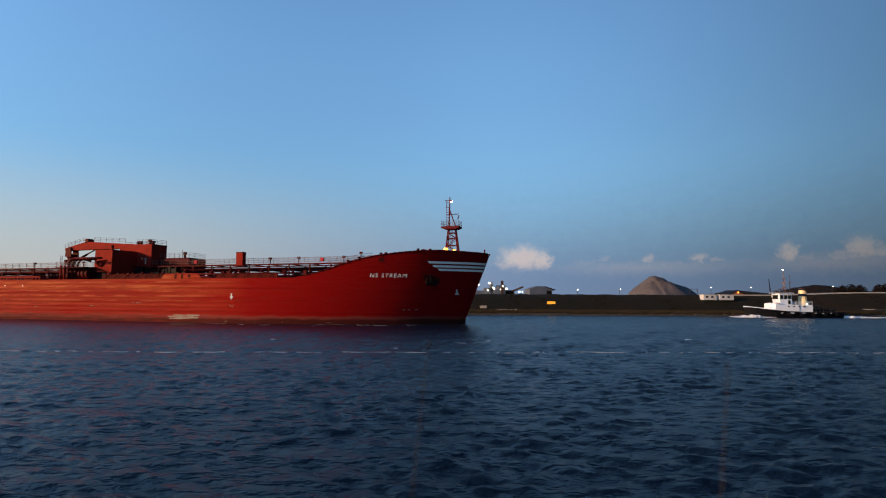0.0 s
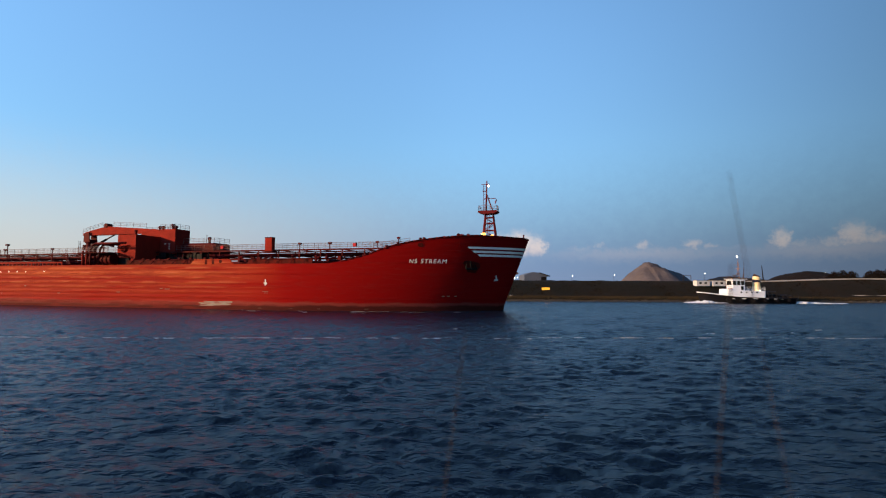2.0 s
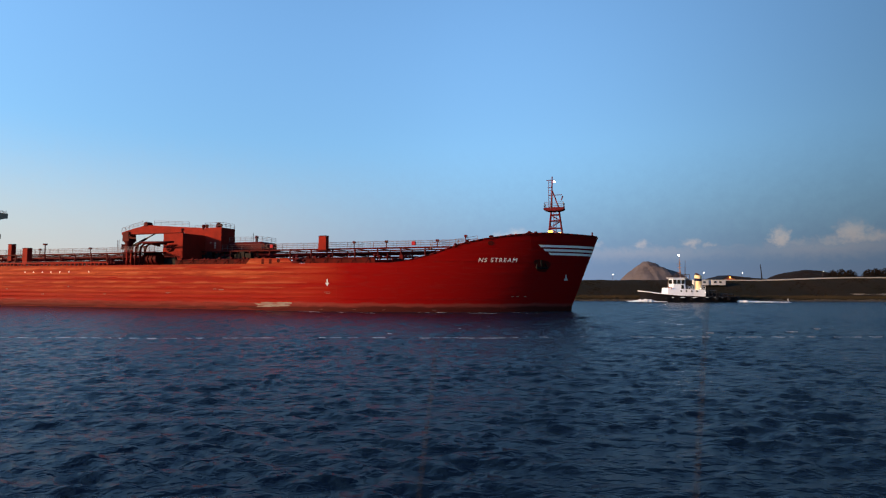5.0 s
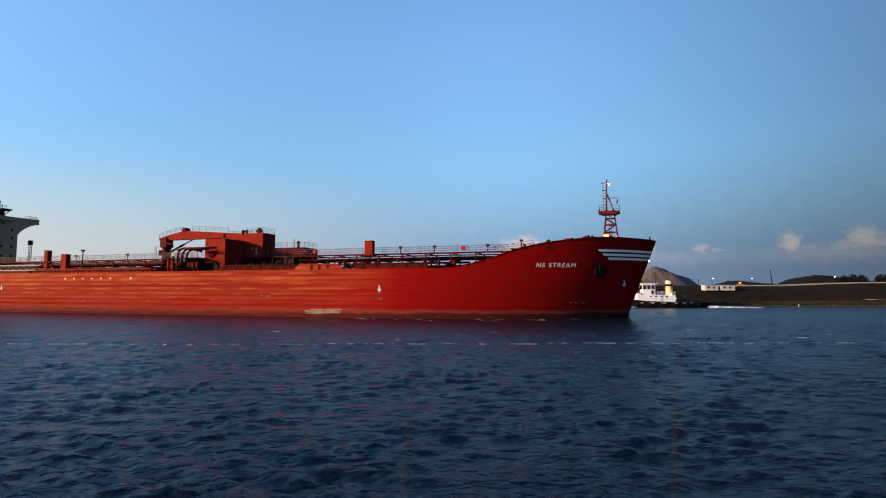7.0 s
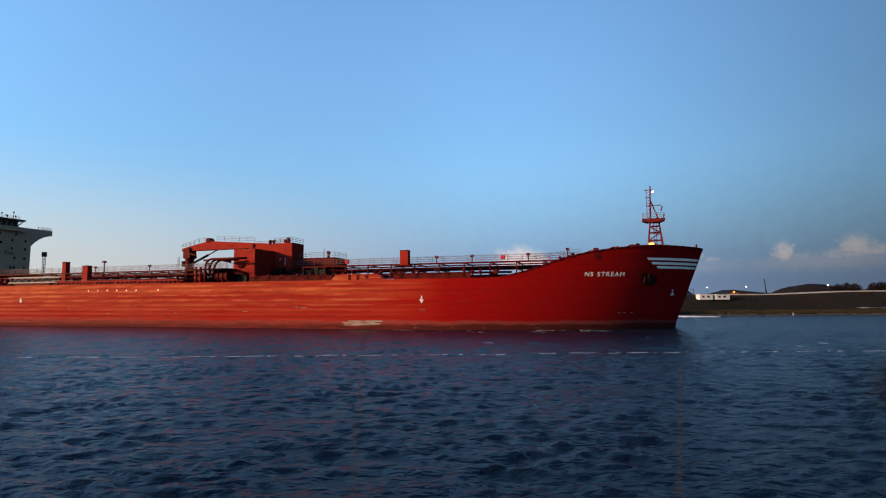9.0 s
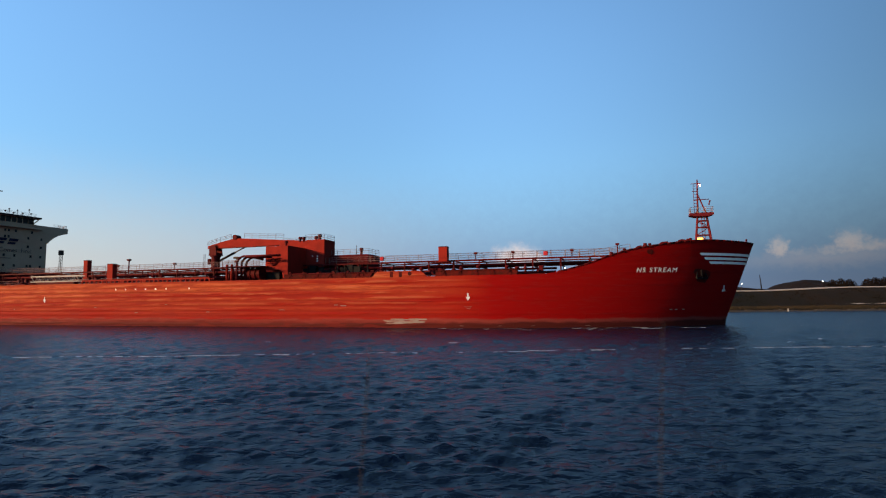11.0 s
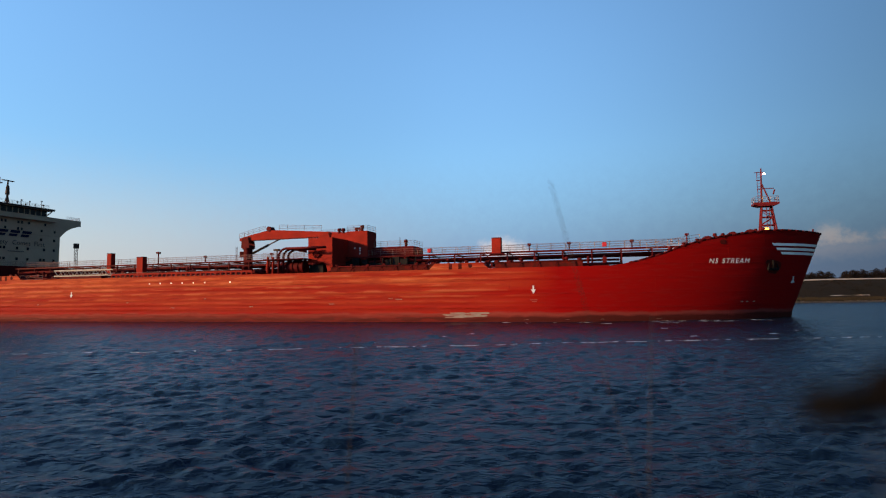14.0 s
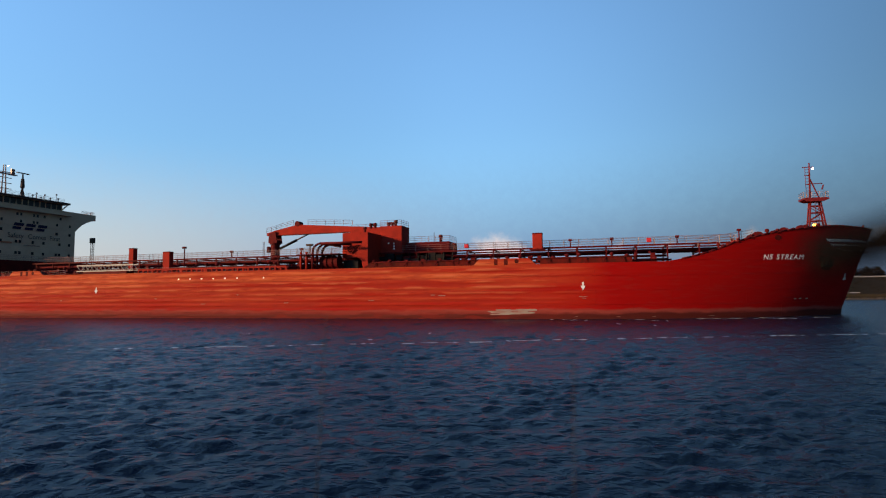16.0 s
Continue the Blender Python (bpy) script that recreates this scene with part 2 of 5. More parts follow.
def add_tube(bm, a, b, r0, r1=None, sides=8, caps=True):
    a, b = Vector(a), Vector(b)
    d = b - a
    m = Matrix.Translation((a + b) / 2) @ d.to_track_quat("Z", "Y").to_matrix().to_4x4()
    bmesh.ops.create_cone(bm, cap_ends=caps, segments=sides, radius1=r0, radius2=r0 if r1 is None else r1, depth=d.length, matrix=m)


def add_path(bm, points, r, sides=8):
    for a, b in zip(points, points[1:]):
        add_tube(bm, a, b, r, sides=sides)


def add_ball(bm, c, r, squash=1.0, sides=10):
    bmesh.ops.create_uvsphere(bm, u_segments=sides, v_segments=max(6, sides // 2 + 1), radius=r, matrix=Matrix.Translation(c) @ Matrix.Diagonal((1, 1, squash, 1)))


def add_prism(bm, outline, lo, hi, axis="y"):
    """A plate: an outline of two coordinates, drawn out along an axis."""
    def at(u, v, w):
        return {"y": (u, w, v), "x": (w, u, v), "z": (u, v, w)}[axis]
    a = [bm.verts.new(at(u, v, lo)) for u, v in outline]
    b = [bm.verts.new(at(u, v, hi)) for u, v in outline]
    bm.faces.new(a), bm.faces.new(b[::-1])
    for i in range(len(a)):
        j = (i + 1) % len(a)
        bm.faces.new((a[j], a[i], b[i], b[j]))
    bmesh.ops.recalc_face_normals(bm, faces=bm.faces[:])


def mesh_of(name, bm, mat, smooth=False):
    me = bpy.data.meshes.new(name)
    bmesh.ops.recalc_face_normals(bm, faces=bm.faces[:])
    bm.to_mesh(me)
    bm.free()
    me.materials.append(mat)
    if smooth:
        me.shade_smooth()
    return me


def part(name, bm, mat, parent, label="", smooth=False):
    ob = new(name, mesh_of(name, bm, mat, smooth))
    ob.parent = parent
    return tagged(ob, label)


def box_part(name, mat, parent, dims, label="", bevel=0.05):
    bm = bmesh.new()
    add_box(bm, *dims, bevel=bevel)
    return part(name, bm, mat, parent, label)


def tube_part(name, mat, parent, points, r, label="", sides=8):
    bm = bmesh.new()
    add_path(bm, points, r, sides)
    return part(name, bm, mat, parent, label, smooth=True)


def thing(name, m, label, category, group=""):
    ob = new(name)
    ob.matrix_world = m
    return tagged(ob, label, category, group)


def lettering(name, text, height, mat, parent, label, place, spacing=1.0):
    """Built-in font as a mesh; place() takes a letter's plane coordinates to the thing's space."""
    cu = bpy.data.curves.new(name, "FONT")
    cu.body, cu.size, cu.align_x, cu.align_y = text, height / 0.72, "CENTER", "CENTER"
    cu.space_character, cu.space_word = spacing, 1.25
    tmp = bpy.data.objects.new("tmp", cu)
    scene.collection.objects.link(tmp)
    bpy.context.view_layer.update()
    me = bpy.data.meshes.new_from_object(tmp.evaluated_get(bpy.context.evaluated_depsgraph_get()))
    bpy.data.objects.remove(tmp)
    for v in me.vertices:
        v.co = place(v.co.x, v.co.y)
    me.name = name
    me.materials.clear()
    me.materials.append(mat)
    ob = new(name, me)
    ob.parent = parent
    return tagged(ob, label)


def set_at(az, el, y):
    """A place at distance y ahead, from its bearing and height angle seen from the eye."""
    a = radians(az)
    return y * math.tan(a), y, EYE + y / math.cos(a) * math.tan(radians(el))


# ---- water and banks ----
def smooth_step(x, a, b):
    t = np.clip((x - a) / (b - a), 0, 1)
    return t * t * (3 - 2 * t)


def grid_mesh(name, X, Y, Z, mat, smooth=True):
    rows, cols = X.shape
    verts = np.stack([X, Y, Z], -1).reshape(-1, 3)
    i = np.arange(rows * cols).reshape(rows, cols)
    faces = np.stack([i[:-1, :-1], i[:-1, 1:], i[1:, 1:], i[1:, :-1]], -1).reshape(-1, 4)
    me = bpy.data.meshes.new(name)
    me.from_pydata(verts.tolist(), [], faces.tolist())
    me.update()
    if me.polygons[0].normal.z < 0:
        me.flip_normals()
    me.materials.append(mat)
    if smooth:
        me.shade_smooth()
    return me


def wave_height(X, Y, R):
    """Short wind waves: a sum of many travelling ripples of different lengths and headings."""
    rng = np.random.default_rng(7)
    Z = np.zeros_like(X)
    for _ in range(60):
        length = 0.34 * 5.5 ** rng.random()
        a = radians(90) + rng.normal(0, 0.55)
        k = 2 * math.pi / length
        ph = k * (X * math.cos(a) + Y * math.sin(a)) + rng.random() * 6.283
        Z += 0.0062 * length ** 0.8 * (np.sin(ph) + 0.35 * np.cos(2 * ph)) * np.clip(length * 60 / np.maximum(R, 1), 0, 1)
    # gusts: patches of rougher and calmer water
    gust = 1 + 0.3 * np.sin(X * 0.31 + 1.3 * np.sin(Y * 0.17)) * np.sin(Y * 0.43 + 0.8 * np.sin(X * 0.11)) + 0.22 * np.sin(X * 0.83 - Y * 0.6)
    return Z * gust


def build_water():
    r = np.concatenate([[0.5, 3.0], 5.0 * (520 / 5.0) ** np.linspace(0, 1, 560), [800, 1500, 3000, 6000]])
    a = np.radians(np.concatenate([np.linspace(-180, -76, 16), np.linspace(-74, 74, 640), np.linspace(76, 180, 16)]))
    R, A = np.meshgrid(r, a, indexing="ij")
    X, Y = R * np.sin(A), R * np.cos(A)
    Z = wave_height(X, Y, R) * smooth_step(R, 3.0, 6.0) * (1 - smooth_step(R, 90, 260))
    Z[:2] = 0
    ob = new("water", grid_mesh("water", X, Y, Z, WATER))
    return tagged(ob, "dark blue rippled canal water at dusk", "water", kind="structure")


water = build_water()
tagged(new("riverbed", grid_mesh("riverbed", *[np.array(v, float) for v in ([[-6000, 6000]] * 2, [[-6000] * 2, [6000] * 2], [[-8, -8]] * 2)], EARTH)), "muddy ground under the canal", "ground", kind="structure")


def bank_top(X):
    return 5.75 + 0.9 * smooth_step(X, 95, 128) + 1.5 * smooth_step(X, 120, 400)


def build_far_bank():
    xs = np.linspace(-500, 700, 500)
    prof = [(147.6, -3.0, 0), (148.0, 0.35, 0), (148.6, 0.55, 0), (151.5, 1.1, 0.02), (154, 1.9, 0.15), (157, 3.0, 0.4), (160, 4.1, 0.7), (163, 5.0, 0.9), (166, 5.75, 1), (169, 5.75, 1), (220, 5.2, 1), (600, 5.0, 0.6), (2500, 4.0, 0)]
    X, P = np.meshgrid(xs, np.arange(len(prof)), indexing="xy")
    Y = np.array([p[0] for p in prof])[:, None] + 0 * X
    Z = np.array([p[1] for p in prof])[:, None] + np.array([p[2] for p in prof])[:, None] * (bank_top(X) - 5.75)
    rough = np.sin(X * 0.7) * np.sin(X * 0.23 + Y) * 0.12 + np.sin(X * 1.9 + Y * 2) * 0.06
    Z += rough * ((Y > 150) & (Y < 170))
    Y = Y + np.sin(X * 0.31) * 0.15 + np.sin(X * 0.9) * 0.08
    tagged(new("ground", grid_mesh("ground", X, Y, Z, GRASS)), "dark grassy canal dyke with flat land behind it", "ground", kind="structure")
    # a dark stone edge at the water
    bm = bmesh.new()
    rng = random.Random(5)
    x = -40.0
    while x < 260:
        w = rng.uniform(0.7, 1.6)
        add_box(bm, x, x + w * 0.96, 147.3 + rng.uniform(-0.15, 0.1), 148.4, -0.4, rng.uniform(0.3, 0.55))
        x += w
    tagged(new("bank_edge", mesh_of("bank_edge", bm, STONE)), "dark stone revetment along the far waterline", "embankment", kind="stuff")
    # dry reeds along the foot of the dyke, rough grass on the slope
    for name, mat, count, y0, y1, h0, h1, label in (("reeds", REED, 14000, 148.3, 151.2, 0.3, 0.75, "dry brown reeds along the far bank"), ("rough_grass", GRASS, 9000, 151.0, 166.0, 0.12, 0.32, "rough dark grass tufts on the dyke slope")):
        verts, faces = [], []
        for _ in range(count):
            x, y = rng.uniform(-30, 240), rng.uniform(y0, y1)
            z = float(np.interp(y, [p[0] for p in prof], [p[1] for p in prof]) + np.interp(y, [p[0] for p in prof], [p[2] for p in prof]) * (bank_top(np.array(x)) - 5.75)) - 0.15
            h, w = rng.uniform(h0, h1), rng.uniform(0.12, 0.4)
            k = len(verts)
            verts += [(x - w, y, z), (x + w, y + 0.1, z), (x + w * 0.5 + rng.uniform(-0.2, 0.2), y, z + h), (x - w * 0.4 + rng.uniform(-0.2, 0.2), y + 0.15, z + h * rng.uniform(0.7, 1))]
            faces.append((k, k + 1, k + 2, k + 3))
        me = bpy.data.meshes.new(name)
        me.from_pydata(verts, [], faces)
        me.materials.append(mat)
        tagged(new(name, me), label, "reeds" if name == "reeds" else "grass", kind="stuff")


build_far_bank()


def build_near_bank():
    xs = np.linspace(-400, 400, 120)
    prof = [(5.2, -2.5), (4.2, -0.3), (3.0, 0.8), (1.5, 1.9), (0.0, 2.35), (-6, 2.5), (-14, 2.2), (-60, 1.8), (-1500, 1.5)]
    X, P = np.meshgrid(xs, np.arange(len(prof)), indexing="xy")
    Y = np.array([p[0] for p in prof])[:, None] + 0 * X
    Z = np.array([p[1] for p in prof])[:, None] + 0.08 * np.sin(X * 0.6 + Y)
    tagged(new("ground_near", grid_mesh("ground_near", X, Y, Z, GRASS)), "grassy near bank of the canal", "ground", kind="structure")


build_near_bank()

# ---- the tanker: x forward from the stem head, y to port, z up from the waterline ----
LENGTH, HALF = 186.0, 16.1
SHEER = [(-LENGTH, 7.45), (-29.0, 7.4), (-26.0, 7.95), (-22.8, 8.85), (-20.5, 9.75), (-18.7, 10.3), (-16.0, 10.9), (-12.9, 11.4), (-9.4, 11.8), (-6.7, 11.95), (0.0, 11.75)]
DECK_Z = 7.15


def sheer(x):
    return float(np.interp(x, [s[0] for s in SHEER], [s[1] for s in SHEER]))


def stem(z):
    return -4.5 + 4.5 * max(z, 0.0) / 11.75 - 0.25 * min(z, 0.0)


def breadth(x, z):
    """Half the hull's width at a station and height."""
    s = min(max((stem(z) - x) / 40.0, 0.0), 1.0)
    fore = (1 - (1 - s) ** 2) ** (0.7 + 0.012 * (8 - z))
    a = min(max((x + LENGTH) / 42.0, 0.0), 1.0)
    low = 0.30 + 0.058 * z
    aft = low + (1 - low) * (1 - (1 - a) ** 2) ** 0.6
    return HALF * fore * min(aft, 1.0)


def on_hull(x, z, off=0.03, side=-1):
    """A point just off the shell; side -1 is starboard."""
    e = 0.05
    slope = (breadth(x + e, z) - breadth(x - e, z)) / (2 * e)
    flare = (breadth(x, z + e) - breadth(x, z - e)) / (2 * e)
    n = Vector((-slope, 1.0, -flare)).normalized()
    return Vector((x + n.x * off, side * (breadth(x, z) + n.y * off), z + n.z * off))


def dent(x, z):
    """How far the plating is pushed in between its stiffeners, amidships."""
    if x > -38 or z < 1.2 or z > 7.1:
        return 0.0
    long = min(1.0, (-38 - x) / 12.0) * min(1.0, (x + LENGTH) / 12.0) * min(1.0, (z - 1.2) / 1.0, (7.1 - z) / 0.4)
    blow = 0.25 + noise.noise(Vector((x * 0.11, 0, z * 0.6)))
    press = 0.3 + 1.0 * max(0.0, blow) + 0.5 * noise.noise(Vector((x * 0.4, 7, z * 1.1)))
    row = 0.5 + 0.5 * math.sin(2 * math.pi * z / 0.8 - math.pi / 2)
    frames = 0.012 * abs(math.sin(math.pi * x / 2.6)) ** 4
    return max(0.0, long) * (0.06 * max(0.0, press) * (1 - row) ** 1.7 + frames)


ship = thing("tanker_ship", pose(8.0, 93.3, 0, 0, 0, -18.25), "long red oil tanker with white superstructure, under way at dusk", "ship")


def build_hull():
    xs = sorted(set([-LENGTH + 2.0 * i for i in range(0, 17)] + [-152 + 0.6 * i for i in range(0, 176)] + [-46 + 0.75 * i for i in range(0, 50)]))
    fr = [0, 0.1, 0.2] + [0.25 + 0.75 * i / 54 for i in range(55)]
    stations = [x for x in xs if x < -9.0]
    tail = [0.22, 0.34, 0.45, 0.55, 0.65, 0.74, 0.82, 0.89, 0.94, 0.975, 0.992, 1.0]
    bm = bmesh.new()
    for side in (-1, 1):
        grid = []
        x_last = stations[-1]
        for x in stations:
            top = sheer(x)
            zs = [-2.0 + (top + 2.0) * f for f in fr]
            grid.append([bm.verts.new((x, side * (breadth(x, z) - dent(x, z)), z)) for z in zs])
        for q in tail:
            col = []
            for f in fr:
                z = -2.0 + (sheer(x_last + (0 - x_last) * q) + 2.0) * f
                x = x_last + (stem(z) - x_last) * q
                col.append(bm.verts.new((x, side * breadth(x, z), z)))
            grid.append(col)
        for a, b in zip(grid, grid[1:]):
            for i in range(len(fr) - 1):
                bm.faces.new((a[i], b[i], b[i + 1], a[i + 1]))
    bmesh.ops.remove_doubles(bm, verts=bm.verts[:], dist=0.001)
    # transom
    edge = sorted([v for v in bm.verts if abs(v.co.x + LENGTH) < 0.01 and v.co.y < 0], key=lambda v: v.co.z)
    edge2 = sorted([v for v in bm.verts if abs(v.co.x + LENGTH) < 0.01 and v.co.y > 0], key=lambda v: v.co.z)
    for i in range(len(edge) - 1):
        bm.faces.new((edge[i], edge2[i], edge2[i + 1], edge[i + 1]))
    hull = part("hull", bm, HULL, ship, "red hull, faded orange amidships with sun glow painted in, scraped at the waterline", smooth=True)
    # inside of the bulwark and the decks
    bm = bmesh.new()
    left, right = [], []
    for x in [x for x in xs if x < -4] + [-3.0, -2.2]:
        z = DECK_Z if x < -27 else max(DECK_Z, sheer(x) - 1.15)
        w = max(breadth(x, z) - 0.12, 0.05)
        left.append(bm.verts.new((x, -w, z))), right.append(bm.verts.new((x, w, z)))
    for i in range(len(left) - 1):
        bm.faces.new((left[i], left[i + 1], right[i + 1], right[i]))
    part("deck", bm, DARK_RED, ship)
    # rounded top rail of the forecastle bulwark
    for side in (-1, 1):
        pts = [(x, side * (breadth(x, sheer(x)) - 0.03), sheer(x)) for x in np.linspace(-27, -4, 22)] + [(x, side * breadth(x, 11.8), sheer(x)) for x in (-3, -2, -1.2, -0.6, -0.2)]
        tube_part("bulwark_rail", DARK_RED, hull, pts, 0.11, sides=6)
    return hull


hull = build_hull()


def hull_strip(name, mat, parent, x0, x1, z0, z1, label="", slant=0.0, off=0.035, side=-1):
    n = max(2, int(abs(x1 - x0) / 0.35) + 1)
    bm = bmesh.new()
    rows = []
    for k in range(n):
        f = k / (n - 1)
        xa, xb = x0 + (x1 - x0) * f, x0 + slant * (1 - f) + (x1 - x0) * f
        if abs(x1) < 3:
            xa, xb = min(xa, stem(z0) - 0.02), min(xb, stem(z1) - 0.02)
        rows.append((bm.verts.new(on_hull(xa, z0, off, side)), bm.verts.new(on_hull(xb, z1, off, side))))
    for a, b in zip(rows, rows[1:]):
        bm.faces.new((a[0], b[0], b[1], a[1]))
    return part(name, bm, mat, parent, label)


for side in (-1, 1):
    for z, x0 in ((10.02, -8.3), (9.42, -7.7), (8.86, -7.0)):
        hull_strip("bow_stripe", WHITE, hull, x0 + 0.15, -0.3, z - 0.17, z + 0.17, "white painted stripe", slant=-0.25, side=side)
    for word, centre in (("NS", -2.10), ("STREAM", 0.85)):
        lettering("ship_name", word, 0.64, WHITE, hull, "white slanted lettering reading " + word,
                  lambda u, v, s=side, c=centre: on_hull(-14.15 - s * (u + c + 0.25 * v), 7.8 + v, 0.05, s), spacing=1.22)


def draught_mark(x, z, arrow=True):
    bm = bmesh.new()
    shape = [(-0.13, 0.65), (0.13, 0.65), (0.13, 0.05), (0.42, 0.05), (0.0, -0.62), (-0.42, 0.05), (-0.13, 0.05)] if arrow else [(-0.1, 0.55), (0.12, 0.6), (0.14, 0.0), (0.36, -0.45), (-0.42, -0.5), (-0.3, -0.15), (-0.12, -0.1)]
    bm.faces.new([bm.verts.new(on_hull(x + u, z + v, 0.05)) for u, v in ((0.8 * p[0], 0.85 * p[1]) for p in shape)])
    part("hull_mark", bm, DULL_WHITE, hull, "white painted tug mark")


draught_mark(-39.5, 4.35)
draught_mark(-120.2, 4.6)
draught_mark(-4.85, 5.25, False)
for x, w in ((-39.5, 0.5), (-39.4, 0.3)):
    hull_strip("hull_mark", SCRAPED, hull, x - w, x + w, 2.95 if w == 0.5 else 2.72, 3.01 if w == 0.5 else 2.76)
for i, x in enumerate((-103.4, -101.2, -99.0, -96.8, -94.6, -92.4, -87.6)):
    box_part("hull_spot", WHITE, hull, (x - 0.1, x + 0.1, -HALF - 0.03, -HALF + 0.02, 6.18, 6.38), bevel=0)
for x in (-12.4, -11.7, -10.7):
    hull_strip("draught_figure", SCRAPED, hull, x - 0.18, x + 0.18, 2.3, 2.45)
# scraped paint at the waterline: ragged flakes
rng = random.Random(11)
for x, z in ((-60.5, 3.3), (-59.4, 3.2), (-84.0, 2.3), (-92.5, 3.6), (-99.0, 2.2), (-108.0, 3.1), (-128.0, 2.9), (-70.0, 2.6)):
    hull_strip("scrape", SCRAPED, hull, x, x + rng.uniform(0.3, 1.1), z, z + 0.09, slant=rng.uniform(-0.2, 0.2))
for i in range(16):
    x = rng.uniform(-51.0, -46.8)
    z = 0.62 + 0.62 * rng.random()
    w = rng.uniform(0.5, 1.6)
    hull_strip("scrape", SCRAPED, hull, x - w, min(x + w, -45.6), z - 0.1, z + rng.uniform(0.03, 0.14), slant=rng.uniform(-0.4, 0.4), off=0.03 + 0.004 * i)
for i in range(5):
    x = rng.uniform(-44, -9)
    hull_strip("scrape", SCRAPED, hull, x, x + rng.uniform(0.3, 0.8), 0.30, 0.36, slant=0.3)


def raised_bulwark(x0, x1):
    """A plate above the deck edge with two square fairleads and a round one."""
    bm = bmesh.new()
    add_prism(bm, [(x0, 7.38), (x0 + 0.9, 8.25), (x1 - 0.9, 8.25), (x1, 7.38)], -HALF - 0.01, -HALF + 0.14)
    plate = part("fairlead_plate", bm, HULL, ship)
    for f in (0.37, 0.53):
        x = x0 + (x1 - x0) * f
        box_part("fairlead", STAIN_SHADE, plate, (x - 0.27, x + 0.27, -HALF - 0.03, -HALF + 0.05, 7.36, 8.2))
    x = x0 + (x1 - x0) * 0.7
    bm = bmesh.new()
    add_tube(bm, (x, -HALF - 0.03, 7.85), (x, -HALF + 0.05, 7.85), 0.3, sides=14)
    part("fairlead", bm, STAIN_SHADE, plate)


raised_bulwark(-54.3, -45.6)
raised_bulwark(-140.2, -132.2)


# anchor in its pocket
def build_anchor():
    c = on_hull(-8.1, 7.15, 0.0)
    bm = bmesh.new()
    ring = [on_hull(-8.1 + (1.05 + 0.28 * math.sin(3 * a + 0.5)) * math.cos(a), 7.05 + (1.15 + 0.25 * math.cos(2 * a + 0.4)) * math.sin(a), 0.04) for a in np.linspace(0, 2 * math.pi, 16, endpoint=False)]
    bm.faces.new([bm.verts.new(p) for p in ring])
    pocket = part("anchor_pocket", bm, STAIN_SHADE, hull, "rust-black anchor recess")
    bm = bmesh.new()
    add_tube(bm, on_hull(-8.2, 7.9, 0.12), on_hull(-8.2, 6.6, 0.2), 0.16)
    add_tube(bm, on_hull(-8.9, 6.75, 0.15), on_hull(-7.5, 6.75, 0.2), 0.18)
    add_tube(bm, on_hull(-8.9, 6.75, 0.15), on_hull(-8.75, 7.5, 0.15), 0.17, 0.05)
    add_tube(bm, on_hull(-7.5, 6.75, 0.2), on_hull(-7.65, 7.5, 0.15), 0.17, 0.05)
    part("anchor", bm, BLACK, pocket, "dark iron stockless anchor")


build_anchor()


def guard_rail(parent, points, height=1.0, gap=1.6, mat=None, rails=3, r=0.028):
    """Stanchions and rails along a line of deck points."""
    mat = mat or RAIL
    bm = bmesh.new()
    for k in range(rails):
        h = height * (k + 1) / rails
        add_path(bm, [(p[0], p[1], p[2] + h) for p in points], r, 5)
    for a, b in zip(points, points[1:]):
        a, b = Vector(a), Vector(b)
        n = max(1, round((b - a).length / gap))
        for i in range(n + 1):
            p = a.lerp(b, i / n)
            add_tube(bm, p, p + Vector((0, 0, height)), r * 1.2, sides=5)
    return part("guard_rail", bm, mat, parent)


# ---- pipe rack and walkway along the middle of the deck ----
def build_pipe_rack():
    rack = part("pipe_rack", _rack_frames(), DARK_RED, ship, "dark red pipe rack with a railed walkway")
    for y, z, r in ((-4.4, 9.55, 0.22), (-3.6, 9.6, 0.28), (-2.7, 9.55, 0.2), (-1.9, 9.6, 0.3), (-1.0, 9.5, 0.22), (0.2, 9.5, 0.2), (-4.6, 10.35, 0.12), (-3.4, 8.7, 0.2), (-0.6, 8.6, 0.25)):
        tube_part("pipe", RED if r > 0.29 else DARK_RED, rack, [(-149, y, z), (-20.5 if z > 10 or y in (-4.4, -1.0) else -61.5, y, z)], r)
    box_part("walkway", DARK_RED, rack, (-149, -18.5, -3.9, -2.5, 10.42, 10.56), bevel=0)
    for y in (-3.9, -2.5):
        guard_rail(rack, [(-149, y, 10.55), (-80, y, 10.55), (-18.2, y, 10.55)], 1.05, 2.2)
    for x, y in ((-41.5, -3.2), (-35.3, -3.2), (-60.2, -3.2), (-117.5, -3.2), (-26, -3.2), (-88.5, -3.2), (-103.0, -3.2)):
        bm = bmesh.new()
        add_tube(bm, (x, y, 10.5), (x, y, 11.55), 0.09)
        add_box(bm, x - 0.28, x + 0.28, y - 0.22, y + 0.22, 11.4, 11.78, 0.06)
        part("deck_lamp", bm, DARK_RED, rack)
    for x in (-30.0, -58.0):
        box_part("hose_box", SIGNAL_RED, rack, (x - 0.33, x + 0.33, -4.1, -3.6, 10.8, 11.45), "red fire hose box")


